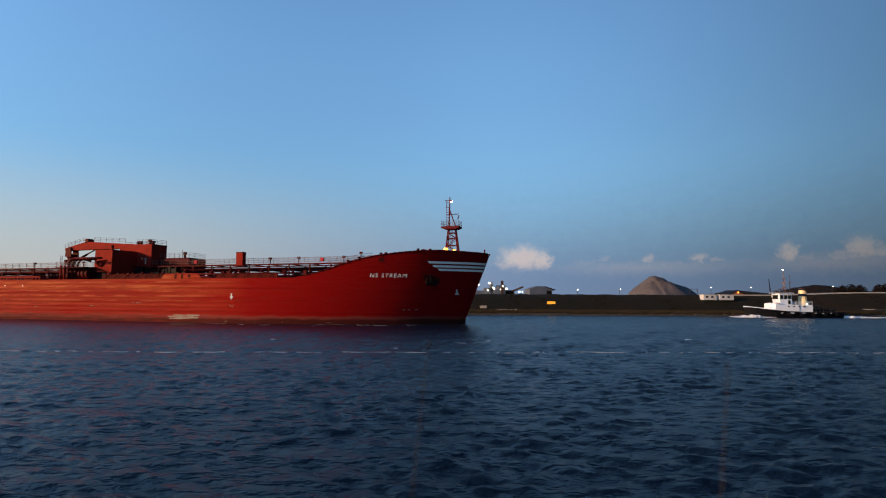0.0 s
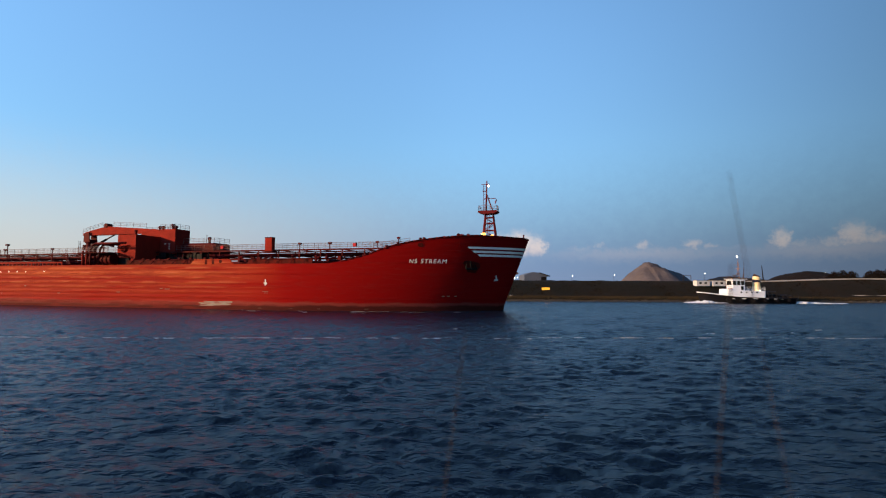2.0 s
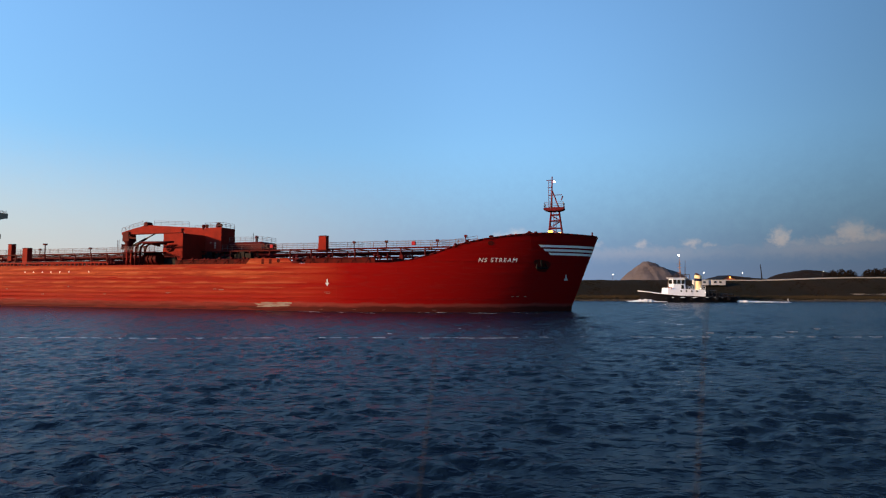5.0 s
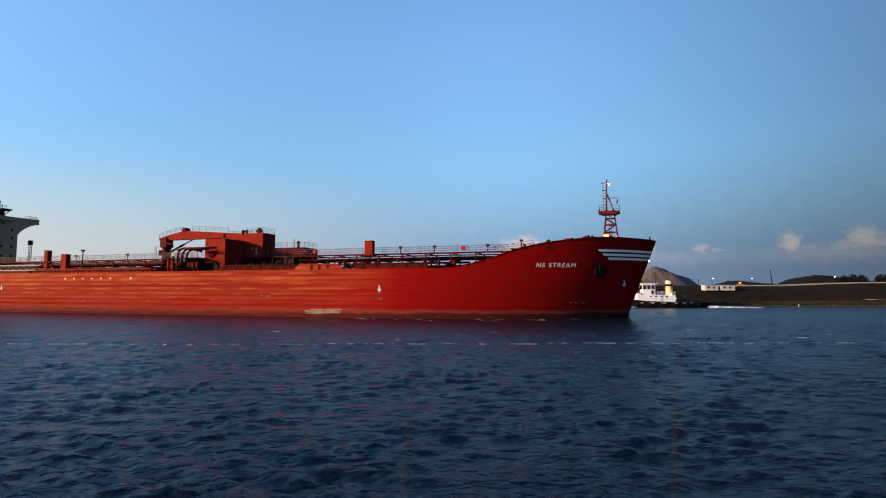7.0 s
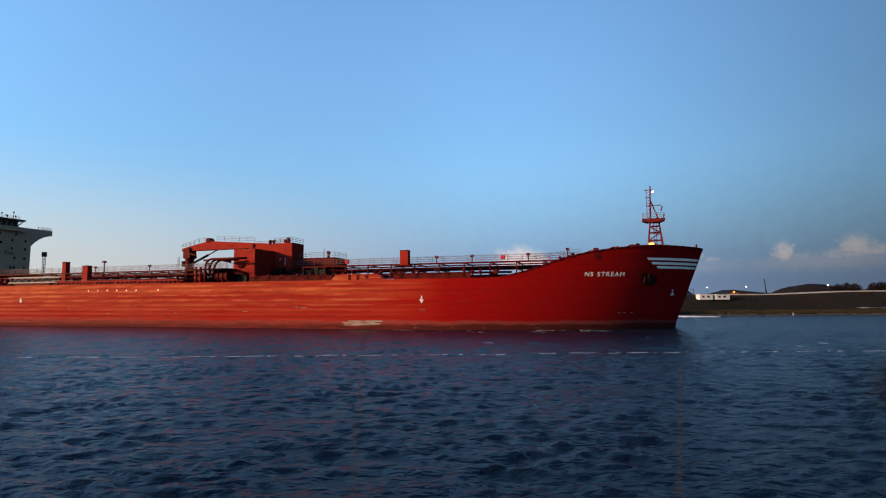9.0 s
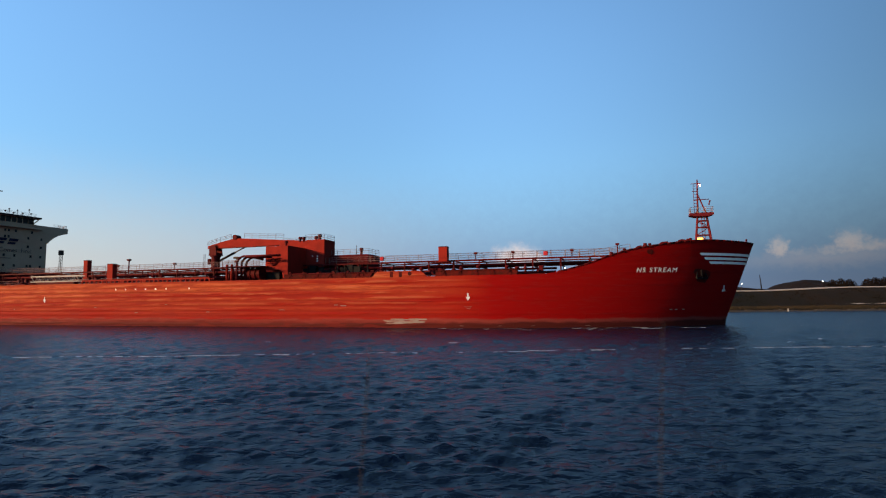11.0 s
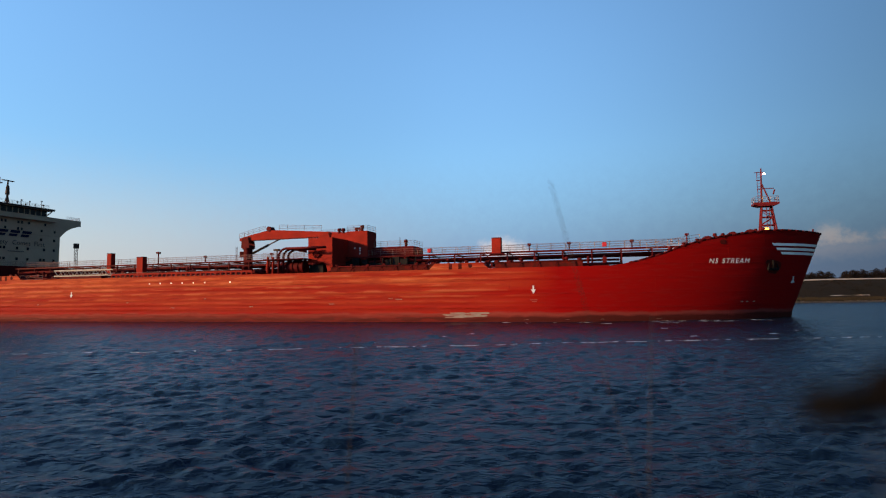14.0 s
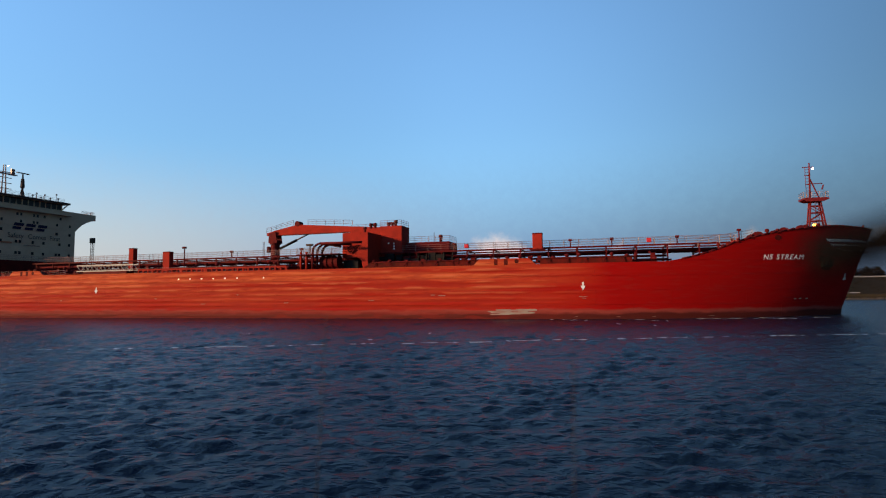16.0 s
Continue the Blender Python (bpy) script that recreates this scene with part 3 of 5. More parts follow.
def _rack_frames():
    bm = bmesh.new()
    x = -148.0
    while x < -19:
        for y in (-4.9, 0.6):
            add_box(bm, x - 0.1, x + 0.1, y - 0.1, y + 0.1, DECK_Z, 10.42)
        for z in (9.2, 10.3):
            add_box(bm, x - 0.08, x + 0.08, -4.9, 0.6, z - 0.08, z + 0.08)
        x += 4.3
    for y in (-4.9, 0.6):
        add_box(bm, -149, -19, y - 0.1, y + 0.1, 10.2, 10.42)
    return bm


build_pipe_rack()


def deck_pipes():
    """Valves, branch lines, tank hatches and vents that crowd the deck."""
    rng = random.Random(3)
    x = -147.0
    while x < -30:
        if not (-84 < x < -58):
            bm = bmesh.new()
            y = rng.uniform(-13, -7)
            kind = rng.random()
            if kind < 0.4:
                add_tube(bm, (x, y, DECK_Z), (x, y, 8.3 + rng.random()), 0.16)
                add_ball(bm, (x, y, 8.5 + rng.random() * 0.6), 0.36, 0.7)
                part("tank_vent", bm, DARK_RED, ship, smooth=True)
            elif kind < 0.7:
                add_tube(bm, (x, y, DECK_Z), (x, y, 8.05), 0.75, sides=14)
                add_tube(bm, (x, y, 8.05), (x, y, 8.2), 0.85, sides=14)
                add_tube(bm, (x + 0.5, y, 8.2), (x + 0.5, y, 8.6), 0.05)
                part("tank_hatch", bm, RED, ship, smooth=False)
            else:
                add_path(bm, [(x, -4.5, 9.3), (x, -7, 9.0), (x, -9, 8.1), (x, -13, 8.0)], 0.17)
                add_box(bm, x - 0.3, x + 0.3, -9.4, -8.8, 7.9, 8.9)
                part("branch_pipe", bm, DARK_RED, ship)
        x += rng.uniform(1.1, 2.4)
    for x in range(-146, -30, 3):
        if not (-86 < x < -57):
            tube_part("pipe_bracket", DARK_RED, ship, [(x, -4.9, 8.0), (x, -7.5, 8.0), (x, -7.5, DECK_Z)], 0.1, sides=6)
    for y, z, r in ((-8.2, 8.0, 0.2), (-9.0, 7.95, 0.14), (-12.2, 7.75, 0.12), (-7.0, 8.6, 0.17)):
        tube_part("deck_pipe", DARK_RED, ship, [(-146, y, z), (-84, y, z)], r)
        tube_part("deck_pipe", DARK_RED, ship, [(-57, y, z), (-28, y, z)], r)
    # coamings on the far side of the deck
    for x0, x1 in ((-149, -118), (-118, -86), (-86, -57), (-57, -27)):
        box_part("deck_coaming", DARK_RED, ship, (x0, x1 - 0.1, 3.0, 3.3, DECK_Z, 8.7 if x1 < -30 else 8.25))
    box_part("deck_coaming", DARK_RED, ship, (-45, -29.5, -9.3, -9.1, DECK_Z, 8.0))
    # low perforated spill rail aft of the crane
    bm = bmesh.new()
    add_box(bm, -112, -84, -15.6, -15.45, 7.85, 8.1)
    for k in range(30):
        x = -112 + 28 * k / 29
        add_box(bm, x - 0.12, x + 0.12, -15.6, -15.45, DECK_Z, 7.9)
    part("spill_rail", bm, RED, ship)


deck_pipes()


def edge_coaming(x0, x1):
    """A low dark coaming behind the deck edge, held by slanting stays."""
    bm = bmesh.new()
    add_box(bm, x0, x1, -12.9, -12.75, DECK_Z, 8.3, 0.03)
    add_box(bm, x0, x1, -13.05, -12.6, 8.26, 8.36, 0.03)
    # dark colours put the recess's shade on the coaming and its stays
    coaming = part("edge_coaming", bm, STAIN_SHADE, ship)
    n = int((x1 - x0) / 2.4)
    for k in range(n):
        x = x0 + (k + 0.5) * (x1 - x0) / n
        bm = bmesh.new()
        add_tube(bm, (x - 0.35, -13.6, DECK_Z), (x + 0.25, -12.95, 8.25), 0.07, sides=6)
        part("stay", bm, DARK_RED, coaming)


edge_coaming(-71.5, -54.6)
edge_coaming(-45.3, -33.0)


# ---- hose crane ----
def build_crane():
    bm = bmesh.new()
    add_tube(bm, (-95.5, -0.5, DECK_Z), (-95.5, -0.5, 13.0), 0.9, 0.82, 16)
    add_tube(bm, (-95.5, -0.5, 12.9), (-95.5, -0.5, 13.2), 1.05, sides=16)
    for y in (-1.45, 0.25):
        add_prism(bm, [(-96.4, 13.1), (-94.6, 13.1), (-94.9, 15.2), (-96.3, 14.9)], y, y + 0.22)
    add_box(bm, -96.2, -94.8, -1.25, 0.25, 13.2, 13.7, 0.1)
    crane = part("hose_crane", bm, DARK_RED, ship, "red knuckle hose crane resting fore and aft")
    bm = bmesh.new()
    add_prism(bm, [(-97.0, 14.5), (-97.0, 15.0), (-94.5, 15.6), (-90.6, 16.35), (-88.0, 16.2), (-74.0, 15.2), (-74.0, 14.7), (-84.0, 14.6), (-94.0, 14.55)], -1.1, 0.1)
    boom = part("boom", bm, RED, crane, "box-section crane boom")
    bm = bmesh.new()
    add_tube(bm, (-90.6, -1.2, 16.55), (-90.6, 0.2, 16.55), 0.5, sides=14)
    part("hose_sheave", bm, DARK_RED, boom, smooth=False)
    tube_part("ram", BLACK, crane, [(-94.5, -0.5, 12.1), (-91.0, -0.5, 13.6)], 0.24)
    tube_part("ram_rod", STEEL, crane, [(-91.0, -0.5, 13.6), (-88.4, -0.5, 14.7)], 0.14)
    guard_rail(boom, [(-97.0, -1.1, 15.0), (-94.0, -1.1, 15.75), (-91.4, -1.1, 16.3)], 0.9, 1.2)
    guard_rail(boom, [(-88.4, -1.1, 16.25), (-79.5, -1.1, 15.75)], 0.95, 1.8)
    bm = bmesh.new()
    for y in (-1.75, -1.35):
        add_tube(bm, (-97.3, y, DECK_Z), (-97.3, y, 13.4), 0.04, sides=5)
    for k in range(20):
        add_tube(bm, (-97.3, -1.75, 7.4 + 0.3 * k), (-97.3, -1.35, 7.4 + 0.3 * k), 0.025, sides=4)
    part("ladder", bm, RAIL, crane)
    box_part("winch", DARK_RED, crane, (-96.9, -96.3, -1.2, 0.2, 11.4, 12.5))


build_crane()


# ---- deck houses amidships ----
def vent_head(parent, x, y, z, h=0.9, r=0.2):
    bm = bmesh.new()
    add_tube(bm, (x, y, z), (x, y, z + h * 0.7), r, sides=10)
    add_tube(bm, (x, y, z + h * 0.6), (x, y, z + h), r * 1.6, r * 1.3, sides=10)
    part("mushroom_vent", bm, DARK_RED, parent)


def build_deck_houses():
    bm = bmesh.new()
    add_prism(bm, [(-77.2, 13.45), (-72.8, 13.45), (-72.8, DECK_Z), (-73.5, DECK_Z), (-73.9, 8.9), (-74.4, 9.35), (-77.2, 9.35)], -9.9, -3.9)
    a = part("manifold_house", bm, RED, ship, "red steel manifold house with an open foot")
    # black box stands in for the shade inside the open foot
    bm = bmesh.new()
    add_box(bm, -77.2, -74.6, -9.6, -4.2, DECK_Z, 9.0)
    part("shade_block", bm, BLACK, a)
    for k, z in enumerate((10.6, 10.95, 11.3)):
        tube_part("pipe", RED, a, [(-77.0, -10.05, z), (-74.8 + 0.3 * k, -10.05, z)], 0.11)
    bm = bmesh.new()
    ring = [(-75.6 + 0.55 * math.cos(t), -10.05, 10.75 + 0.55 * math.sin(t)) for t in np.linspace(0, 2 * math.pi, 13)]
    add_path(bm, ring, 0.14)
    part("hose_coil", bm, DARK_RED, a, smooth=True)
    vent_head(a, -73.6, -9.2, 13.45)
    b = box_part("block_house", RED, ship, (-73.0, -69.1, -4.1, -0.2, DECK_Z, 15.0), "tall red block house with railed roof", 0.08)
    guard_rail(b, [(-80.0, -0.5, 15.0), (-73.0, -0.5, 15.0)], 0.9, 1.4)
    guard_rail(b, [(-73.0, -4.0, 15.0), (-69.2, -4.0, 15.0), (-69.2, -0.3, 15.0)], 0.95, 1.2)
    for x, y in ((-72.6, -1.0), (-71.9, -1.0), (-70.4, -3.4), (-76.0, -1.0), (-75.2, -1.0)):
        vent_head(b, x, y, 14.9, 1.1, 0.24)
    for x, z in ((-70.5, 11.0), (-70.5, 11.45), (-70.5, 11.9), (-71.5, 11.95)):
        box_part("wall_lamp", WHITE, b, (x - 0.1, x + 0.1, -4.16, -4.08, z, z + 0.16), bevel=0)
    bm = bmesh.new()
    add_box(bm, -79.5, -73.0, -2.4, -0.2, 13.2, 14.9, 0.06)
    part("machinery_casing", bm, RED, b)
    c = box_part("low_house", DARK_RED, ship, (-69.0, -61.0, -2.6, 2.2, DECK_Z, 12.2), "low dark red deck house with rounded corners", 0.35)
    guard_rail(c, [(-68.6, -2.4, 12.2), (-61.2, -2.4, 12.2), (-61.2, 2.0, 12.2)], 0.95, 1.3)
    vent_head(c, -63.0, -1.6, 12.2, 1.2, 0.24)
    bm = bmesh.new()
    add_tube(bm, (-64.4, -0.8, 12.2), (-64.4, -0.8, 14.0), 0.05)
    part("aerial", bm, STEEL, c)
    # valves in front of the houses
    for k in range(22):
        x, y = -72.4 + k * 0.72, -11.5 + 1.3 * math.sin(k * 1.7)
        h = 7.75 + 0.9 * abs(math.sin(k * 2.3))
        bm = bmesh.new()
        add_tube(bm, (x, y, DECK_Z), (x, y, h), 0.13, sides=7)
        add_box(bm, x - 0.22, x + 0.22, y - 0.2, y + 0.2, h - 0.1, h + 0.12, 0.03)
        part("valve", bm, DARK_RED, ship)
    tube_part("deck_pipe", DARK_RED, ship, [(-72.8, -10.4, 7.9), (-57.0, -10.4, 7.9)], 0.2)
    tube_part("deck_pipe", DARK_RED, ship, [(-72.8, -9.4, 8.5), (-57.0, -9.4, 8.5)], 0.16)
    # black blocks put the shade of the open passage under the houses into colour
    for k in range(9):
        bm = bmesh.new()
        x = -72.9 + k * 1.45
        add_box(bm, x, x + 1.2, -5.0 - 0.35 * math.sin(k * 2.1), -4.2, DECK_Z, 9.7 + 0.5 * math.sin(k * 1.3), 0.06)
        add_tube(bm, (x + 1.3, -5.3, DECK_Z), (x + 1.3, -5.3, 10.1), 0.1, sides=7)
        part("shade_block", bm, BLACK, ship, "black blocks standing in for the shaded passage and low machinery")


build_deck_houses()


def build_manifold_pipes():
    bm = bmesh.new()
    add_tube(bm, (-80.4, -10.2, 8.7), (-77.6, -10.2, 8.7), 1.0, sides=20)
    for x in (-80.5, -79.5, -78.5, -77.6):
        add_tube(bm, (x - 0.08, -10.2, 8.7), (x + 0.08, -10.2, 8.7), 1.14, sides=20)
    part("hose_drum", bm, DARK_RED, ship, "round dark red hose drum")
    for k in range(3):
        y, dx = -12.0 + 0.5 * k, 0.55 * k
        arc = [(-81.4 + dx, y, DECK_Z), (-81.4 + dx, y, 10.4 - 0.1 * k)]
        arc += [(-81.4 + dx + 1.5 * (1 - math.cos(t)), y, 10.4 - 0.1 * k + 1.3 * math.sin(t)) for t in np.linspace(0.25, math.pi / 2, 6)]
        arc += [(-72.9 - 2.0 * k, y, 11.65 - 0.25 * k)]
        tube_part("manifold_pipe", DARK_RED, ship, arc, 0.19)
    for x in (-83.6, -82.6):
        tube_part("manifold_post", RED, ship, [(x, -11.8, DECK_Z), (x, -11.8, 10.4)], 0.2)
    guard_rail(ship, [(-84.0, -12.5, 10.0), (-76.5, -12.5, 10.0)], 1.0, 1.2)
    bm = bmesh.new()
    add_tube(bm, (-83.0, -10.0, 10.0), (-83.0, -10.0, 11.6), 0.1)
    add_box(bm, -83.6, -82.5, -10.3, -9.7, 11.5, 11.85, 0.08)
    part("flood_lamp", bm, STEEL, ship)
    box_part("manifold_platform", DARK_RED, ship, (-84.0, -76.5, -12.6, -9.0, 9.85, 10.0))


build_manifold_pipes()


# ---- vents, posts, gangway along the deck ----
def build_deck_posts():
    for x0, x1, y, z0, z1 in ((-47.1, -45.6, -5.4, 10.2, 12.65), (-125.0, -123.9, -4.3, DECK_Z, 12.8), (-110.7, -109.3, -11.2, DECK_Z, 11.25)):
        p = box_part("vent_trunk", RED, ship, (x0, x1, y - 0.5, y + 0.5, z0, z1), "square red ventilation trunk", 0.06)
        box_part("trunk_cap", DARK_RED, p, (x0 - 0.03, x1 + 0.03, y - 0.53, y + 0.53, z1 - 0.12, z1 + 0.04))
    box_part("trunk_platform", DARK_RED, ship, (-47.5, -45.2, -6.0, -4.8, 10.02, 10.2))
    bm = bmesh.new()
    add_tube(bm, (-109.0, -8.4, DECK_Z), (-109.0, -8.4, 12.2), 0.1)
    add_box(bm, -109.35, -108.7, -8.7, -8.1, 12.0, 12.35, 0.06)
    part("lamp_post", bm, DARK_RED, ship)
    # lattice post in front of the superstructure
    bm = bmesh.new()
    for x in (-149.7, -149.2):
        for y in (8.9, 9.3):
            add_tube(bm, (x, y, DECK_Z), (x, y, 16.0), 0.06, sides=5)
    for k in range(11):
        z = 8.0 + 0.75 * k
        for a, b in (((-149.7, 8.9), (-149.2, 8.9)), ((-149.2, 8.9), (-149.2, 9.3))):
            add_tube(bm, (*a, z), (*b, z + 0.75), 0.04, sides=4)
    add_box(bm, -149.9, -149.0, 8.7, 9.5, 15.7, 16.9, 0.08)
    part("lattice_post", bm, STEEL, ship)
    # gangway
    bm = bmesh.new()
    for y in (-13.6, -12.6):
        for z in (8.1, 9.1):
            add_box(bm, -127.5, -115.0, y - 0.06, y + 0.06, z - 0.09, z + 0.09)
        n = 13
        for k in range(n):
            x0, x1 = -127.5 + 12.5 * k / n, -127.5 + 12.5 * (k + 1) / n
            add_tube(bm, (x0, y, 8.1 if k % 2 else 9.1), (x1, y, 9.1 if k % 2 else 8.1), 0.06, sides=5)
    part("gangway", bm, GANGWAY, ship, "stowed white lattice gangway")
    box_part("gangway_rest", DARK_RED, ship, (-126, -116.5, -13.6, -12.6, DECK_Z, 8.0))
    for y in (-15.4, 15.4):
        guard_rail(ship, [(-150, y, DECK_Z), (-128, y, DECK_Z)], 1.1, 1.8)
        guard_rail(ship, [(-113, y, DECK_Z), (-86, y, DECK_Z)], 1.1, 1.8)


build_deck_posts()


# ---- superstructure ----
FRONT = -156.0


def build_house():
    bm = bmesh.new()
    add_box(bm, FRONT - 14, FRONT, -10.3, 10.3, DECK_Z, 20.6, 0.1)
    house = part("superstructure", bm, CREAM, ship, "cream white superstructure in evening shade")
    # bridge deck with wings: curved brackets under the ends
    bm = bmesh.new()
    outline = [(-15.6, 23.25), (-15.6, 21.9), (-14.6, 21.7), (-13.2, 21.2), (-12.0, 20.5), (-11.0, 19.6), (-10.3, 18.8), (10.3, 18.8), (11.0, 19.6), (12.0, 20.5), (13.2, 21.2), (14.6, 21.7), (15.6, 21.9), (15.6, 23.25)]
    add_prism(bm, outline, FRONT - 4, FRONT + 0.08, "x")
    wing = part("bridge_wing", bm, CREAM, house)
    guard_rail(wing, [(FRONT - 0.2, 12.0, 23.25), (FRONT - 0.2, 15.4, 23.25), (FRONT - 3.6, 15.4, 23.25)], 0.7, 1.0)
    # wheelhouse: sill, dark window band with raked mullions, roof
    box_part("bridge_sill", CREAM, house, (FRONT - 9, FRONT + 0.3, -8.3, 7.2, 22.2, 23.3))
    box_part("bridge_core", BLACK, house, (FRONT - 8.8, FRONT + 0.05, -7.9, 6.6, 23.3, 24.6), bevel=0)
    for k in range(11):
        y = -7.8 + 1.3 * k
        box_part("bridge_window", GLASS, house, (FRONT + 0.06, FRONT + 0.16, y + 0.1, y + 1.2, 23.32, 24.58), bevel=0)
    for k in range(12):
        y = -7.8 + 1.3 * k
        box_part("mullion", CREAM, house, (FRONT + 0.1, FRONT + 0.26, y - 0.09, y + 0.09, 23.3, 24.6), bevel=0)
    roof = box_part("bridge_roof", CREAM, house, (FRONT - 9.5, FRONT + 1.3, -8.8, 7.7, 24.6, 25.05))
    guard_rail(roof, [(FRONT + 0.5, -8.2, 25.0), (FRONT + 0.5, 6.8, 25.0)], 0.9, 1.6)
    box_part("bridge_ledge", CREAM, house, (FRONT + 0.3, FRONT + 1.1, -9.0, 8.4, 22.05, 22.3))
    for y in (-8.6, 7.3):
        tube_part("roof_strut", CREAM, house, [(FRONT + 1.1, y, 24.65), (FRONT + 0.2, y - 0.9 * (1 if y > 0 else -1), 23.3)], 0.12)
    # dark strip paints the shade on the roof's front edge
    box_part("roof_edge_shade", STEEL, roof, (FRONT + 1.3, FRONT + 1.34, -8.8, 7.7, 24.64, 25.0), bevel=0)
    # portholes in rows
    for z in (21.3, 19.8, 17.75, 15.4, 13.0):
        for y in (-8.6, -6.6, -3.4, -2.6, 0.2, 1.0, 2.6, 5.6, 6.4, 8.8):
            if (z in (17.75, 19.8) and -4.5 < y < 2.0 and z == 17.75) or (int(z * 10 + y * 10) % 7 in (0, 3)):
                continue
            box_part("porthole", GLASS, house, (FRONT - 0.1, FRONT + 0.12, y - 0.22, y + 0.22, z - 0.3, z + 0.3), bevel=0)
    # company mark as plain shapes and the slogan
    for y0 in (-4.2, -1.6, 1.0):
        bm = bmesh.new()
        for v0, v1, u1 in ((18.75, 19.4, 2.1), (18.0, 18.55, 1.8)):
            bm.faces.new([bm.verts.new((FRONT + 0.11, y0 + u + 0.35 * (v - 18.6), v)) for u, v in ((0, v0), (u1, v0), (u1, v1), (0, v1))])
        part("company_mark", bm, NAVY, house, "navy blue company mark")
    for word, centre in (("Safety", -3.6), ("Comes", 1.1), ("First", 5.2)):
        lettering("slogan_word", word, 1.05, GREY_TEXT, house, "grey lettering reading " + word,
                  lambda u, v, c=centre: Vector((FRONT + 0.11, c + u * 0.98, 16.6 + v)))
    box_part("name_board", ROOF_RED, house, (FRONT, FRONT + 0.1, -7.4, -4.2, 14.9, 15.25), "small red board")
    box_part("name_board", SCRAPED, house, (FRONT, FRONT + 0.1, -1.8, 1.8, 14.6, 14.8), "small illegible lettering")
    # dark poop front below
    box_part("poop_front", DARK_RED, house, (FRONT - 1, FRONT + 1.2, -15.9, 12.5, DECK_Z, 11.3))
    guard_rail(house, [(FRONT + 1.1, -15.5, 11.3), (FRONT + 1.1, 12.3, 11.3)], 1.0, 1.6)
    # masts on the roof
    bm = bmesh.new()
    for x, y in ((FRONT - 6, -2.6), (FRONT - 6, -1.6)):
        add_tube(bm, (x, y, 25.0), (x, y + (0.3 if y < -2 else -0.3), 32.6), 0.16, 0.1)
    for z in (26.2, 27.4, 28.6, 29.8, 31.0):
        add_box(bm, FRONT - 6.1, FRONT - 5.9, -3.7, -0.5, z - 0.06, z + 0.06)
    add_box(bm, FRONT - 6.2, FRONT - 5.4, -4.0, 0.3, 30.5, 30.7)
    add_box(bm, FRONT - 5.9, FRONT - 5.5, -0.9, -0.2, 30.7, 31.9)
    mast = part("radar_mast", bm, RAIL, house, "pale lattice radar mast")
    bm = bmesh.new()
    add_ball(bm, (FRONT - 5.6, -1.6, 32.4), 0.14)
    part("masthead_light", bm, LAMP_WHITE, mast, "lit white masthead lamp")
    bm = bmesh.new()
    add_tube(bm, (FRONT - 3, -0.3, 25.0), (FRONT - 3, -0.3, 30.8), 0.28, 0.14)
    add_box(bm, FRONT - 3.2, FRONT - 2.8, -1.6, 1.0, 30.7, 30.88)
    add_tube(bm, (FRONT - 3, -0.3, 27.6), (FRONT - 3, -0.3, 29.2), 0.42, 0.34, 10)
    for y in (-1.0, 0.4):
        add_tube(bm, (FRONT - 3, y, 25.0), (FRONT - 3, -0.3, 27.8), 0.09, sides=6)
    add_ball(bm, (FRONT - 3, -0.3, 29.4), 0.32)
    part("signal_mast", bm, STEEL, house)
    for y, h in ((2.2, 1.7), (4.1, 1.6), (6.9, 2.1), (5.4, 1.0), (1.3, 1.1), (3.2, 0.9), (7.4, 1.2)):
        bm = bmesh.new()
        add_tube(bm, (FRONT - 2, y, 25.0), (FRONT - 2, y, 25.0 + h), 0.05)
        add_ball(bm, (FRONT - 2, y, 25.0 + h), 0.2)
        part("aerial", bm, STEEL, house)
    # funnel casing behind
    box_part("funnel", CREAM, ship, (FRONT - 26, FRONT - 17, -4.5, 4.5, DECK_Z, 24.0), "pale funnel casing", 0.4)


build_house()


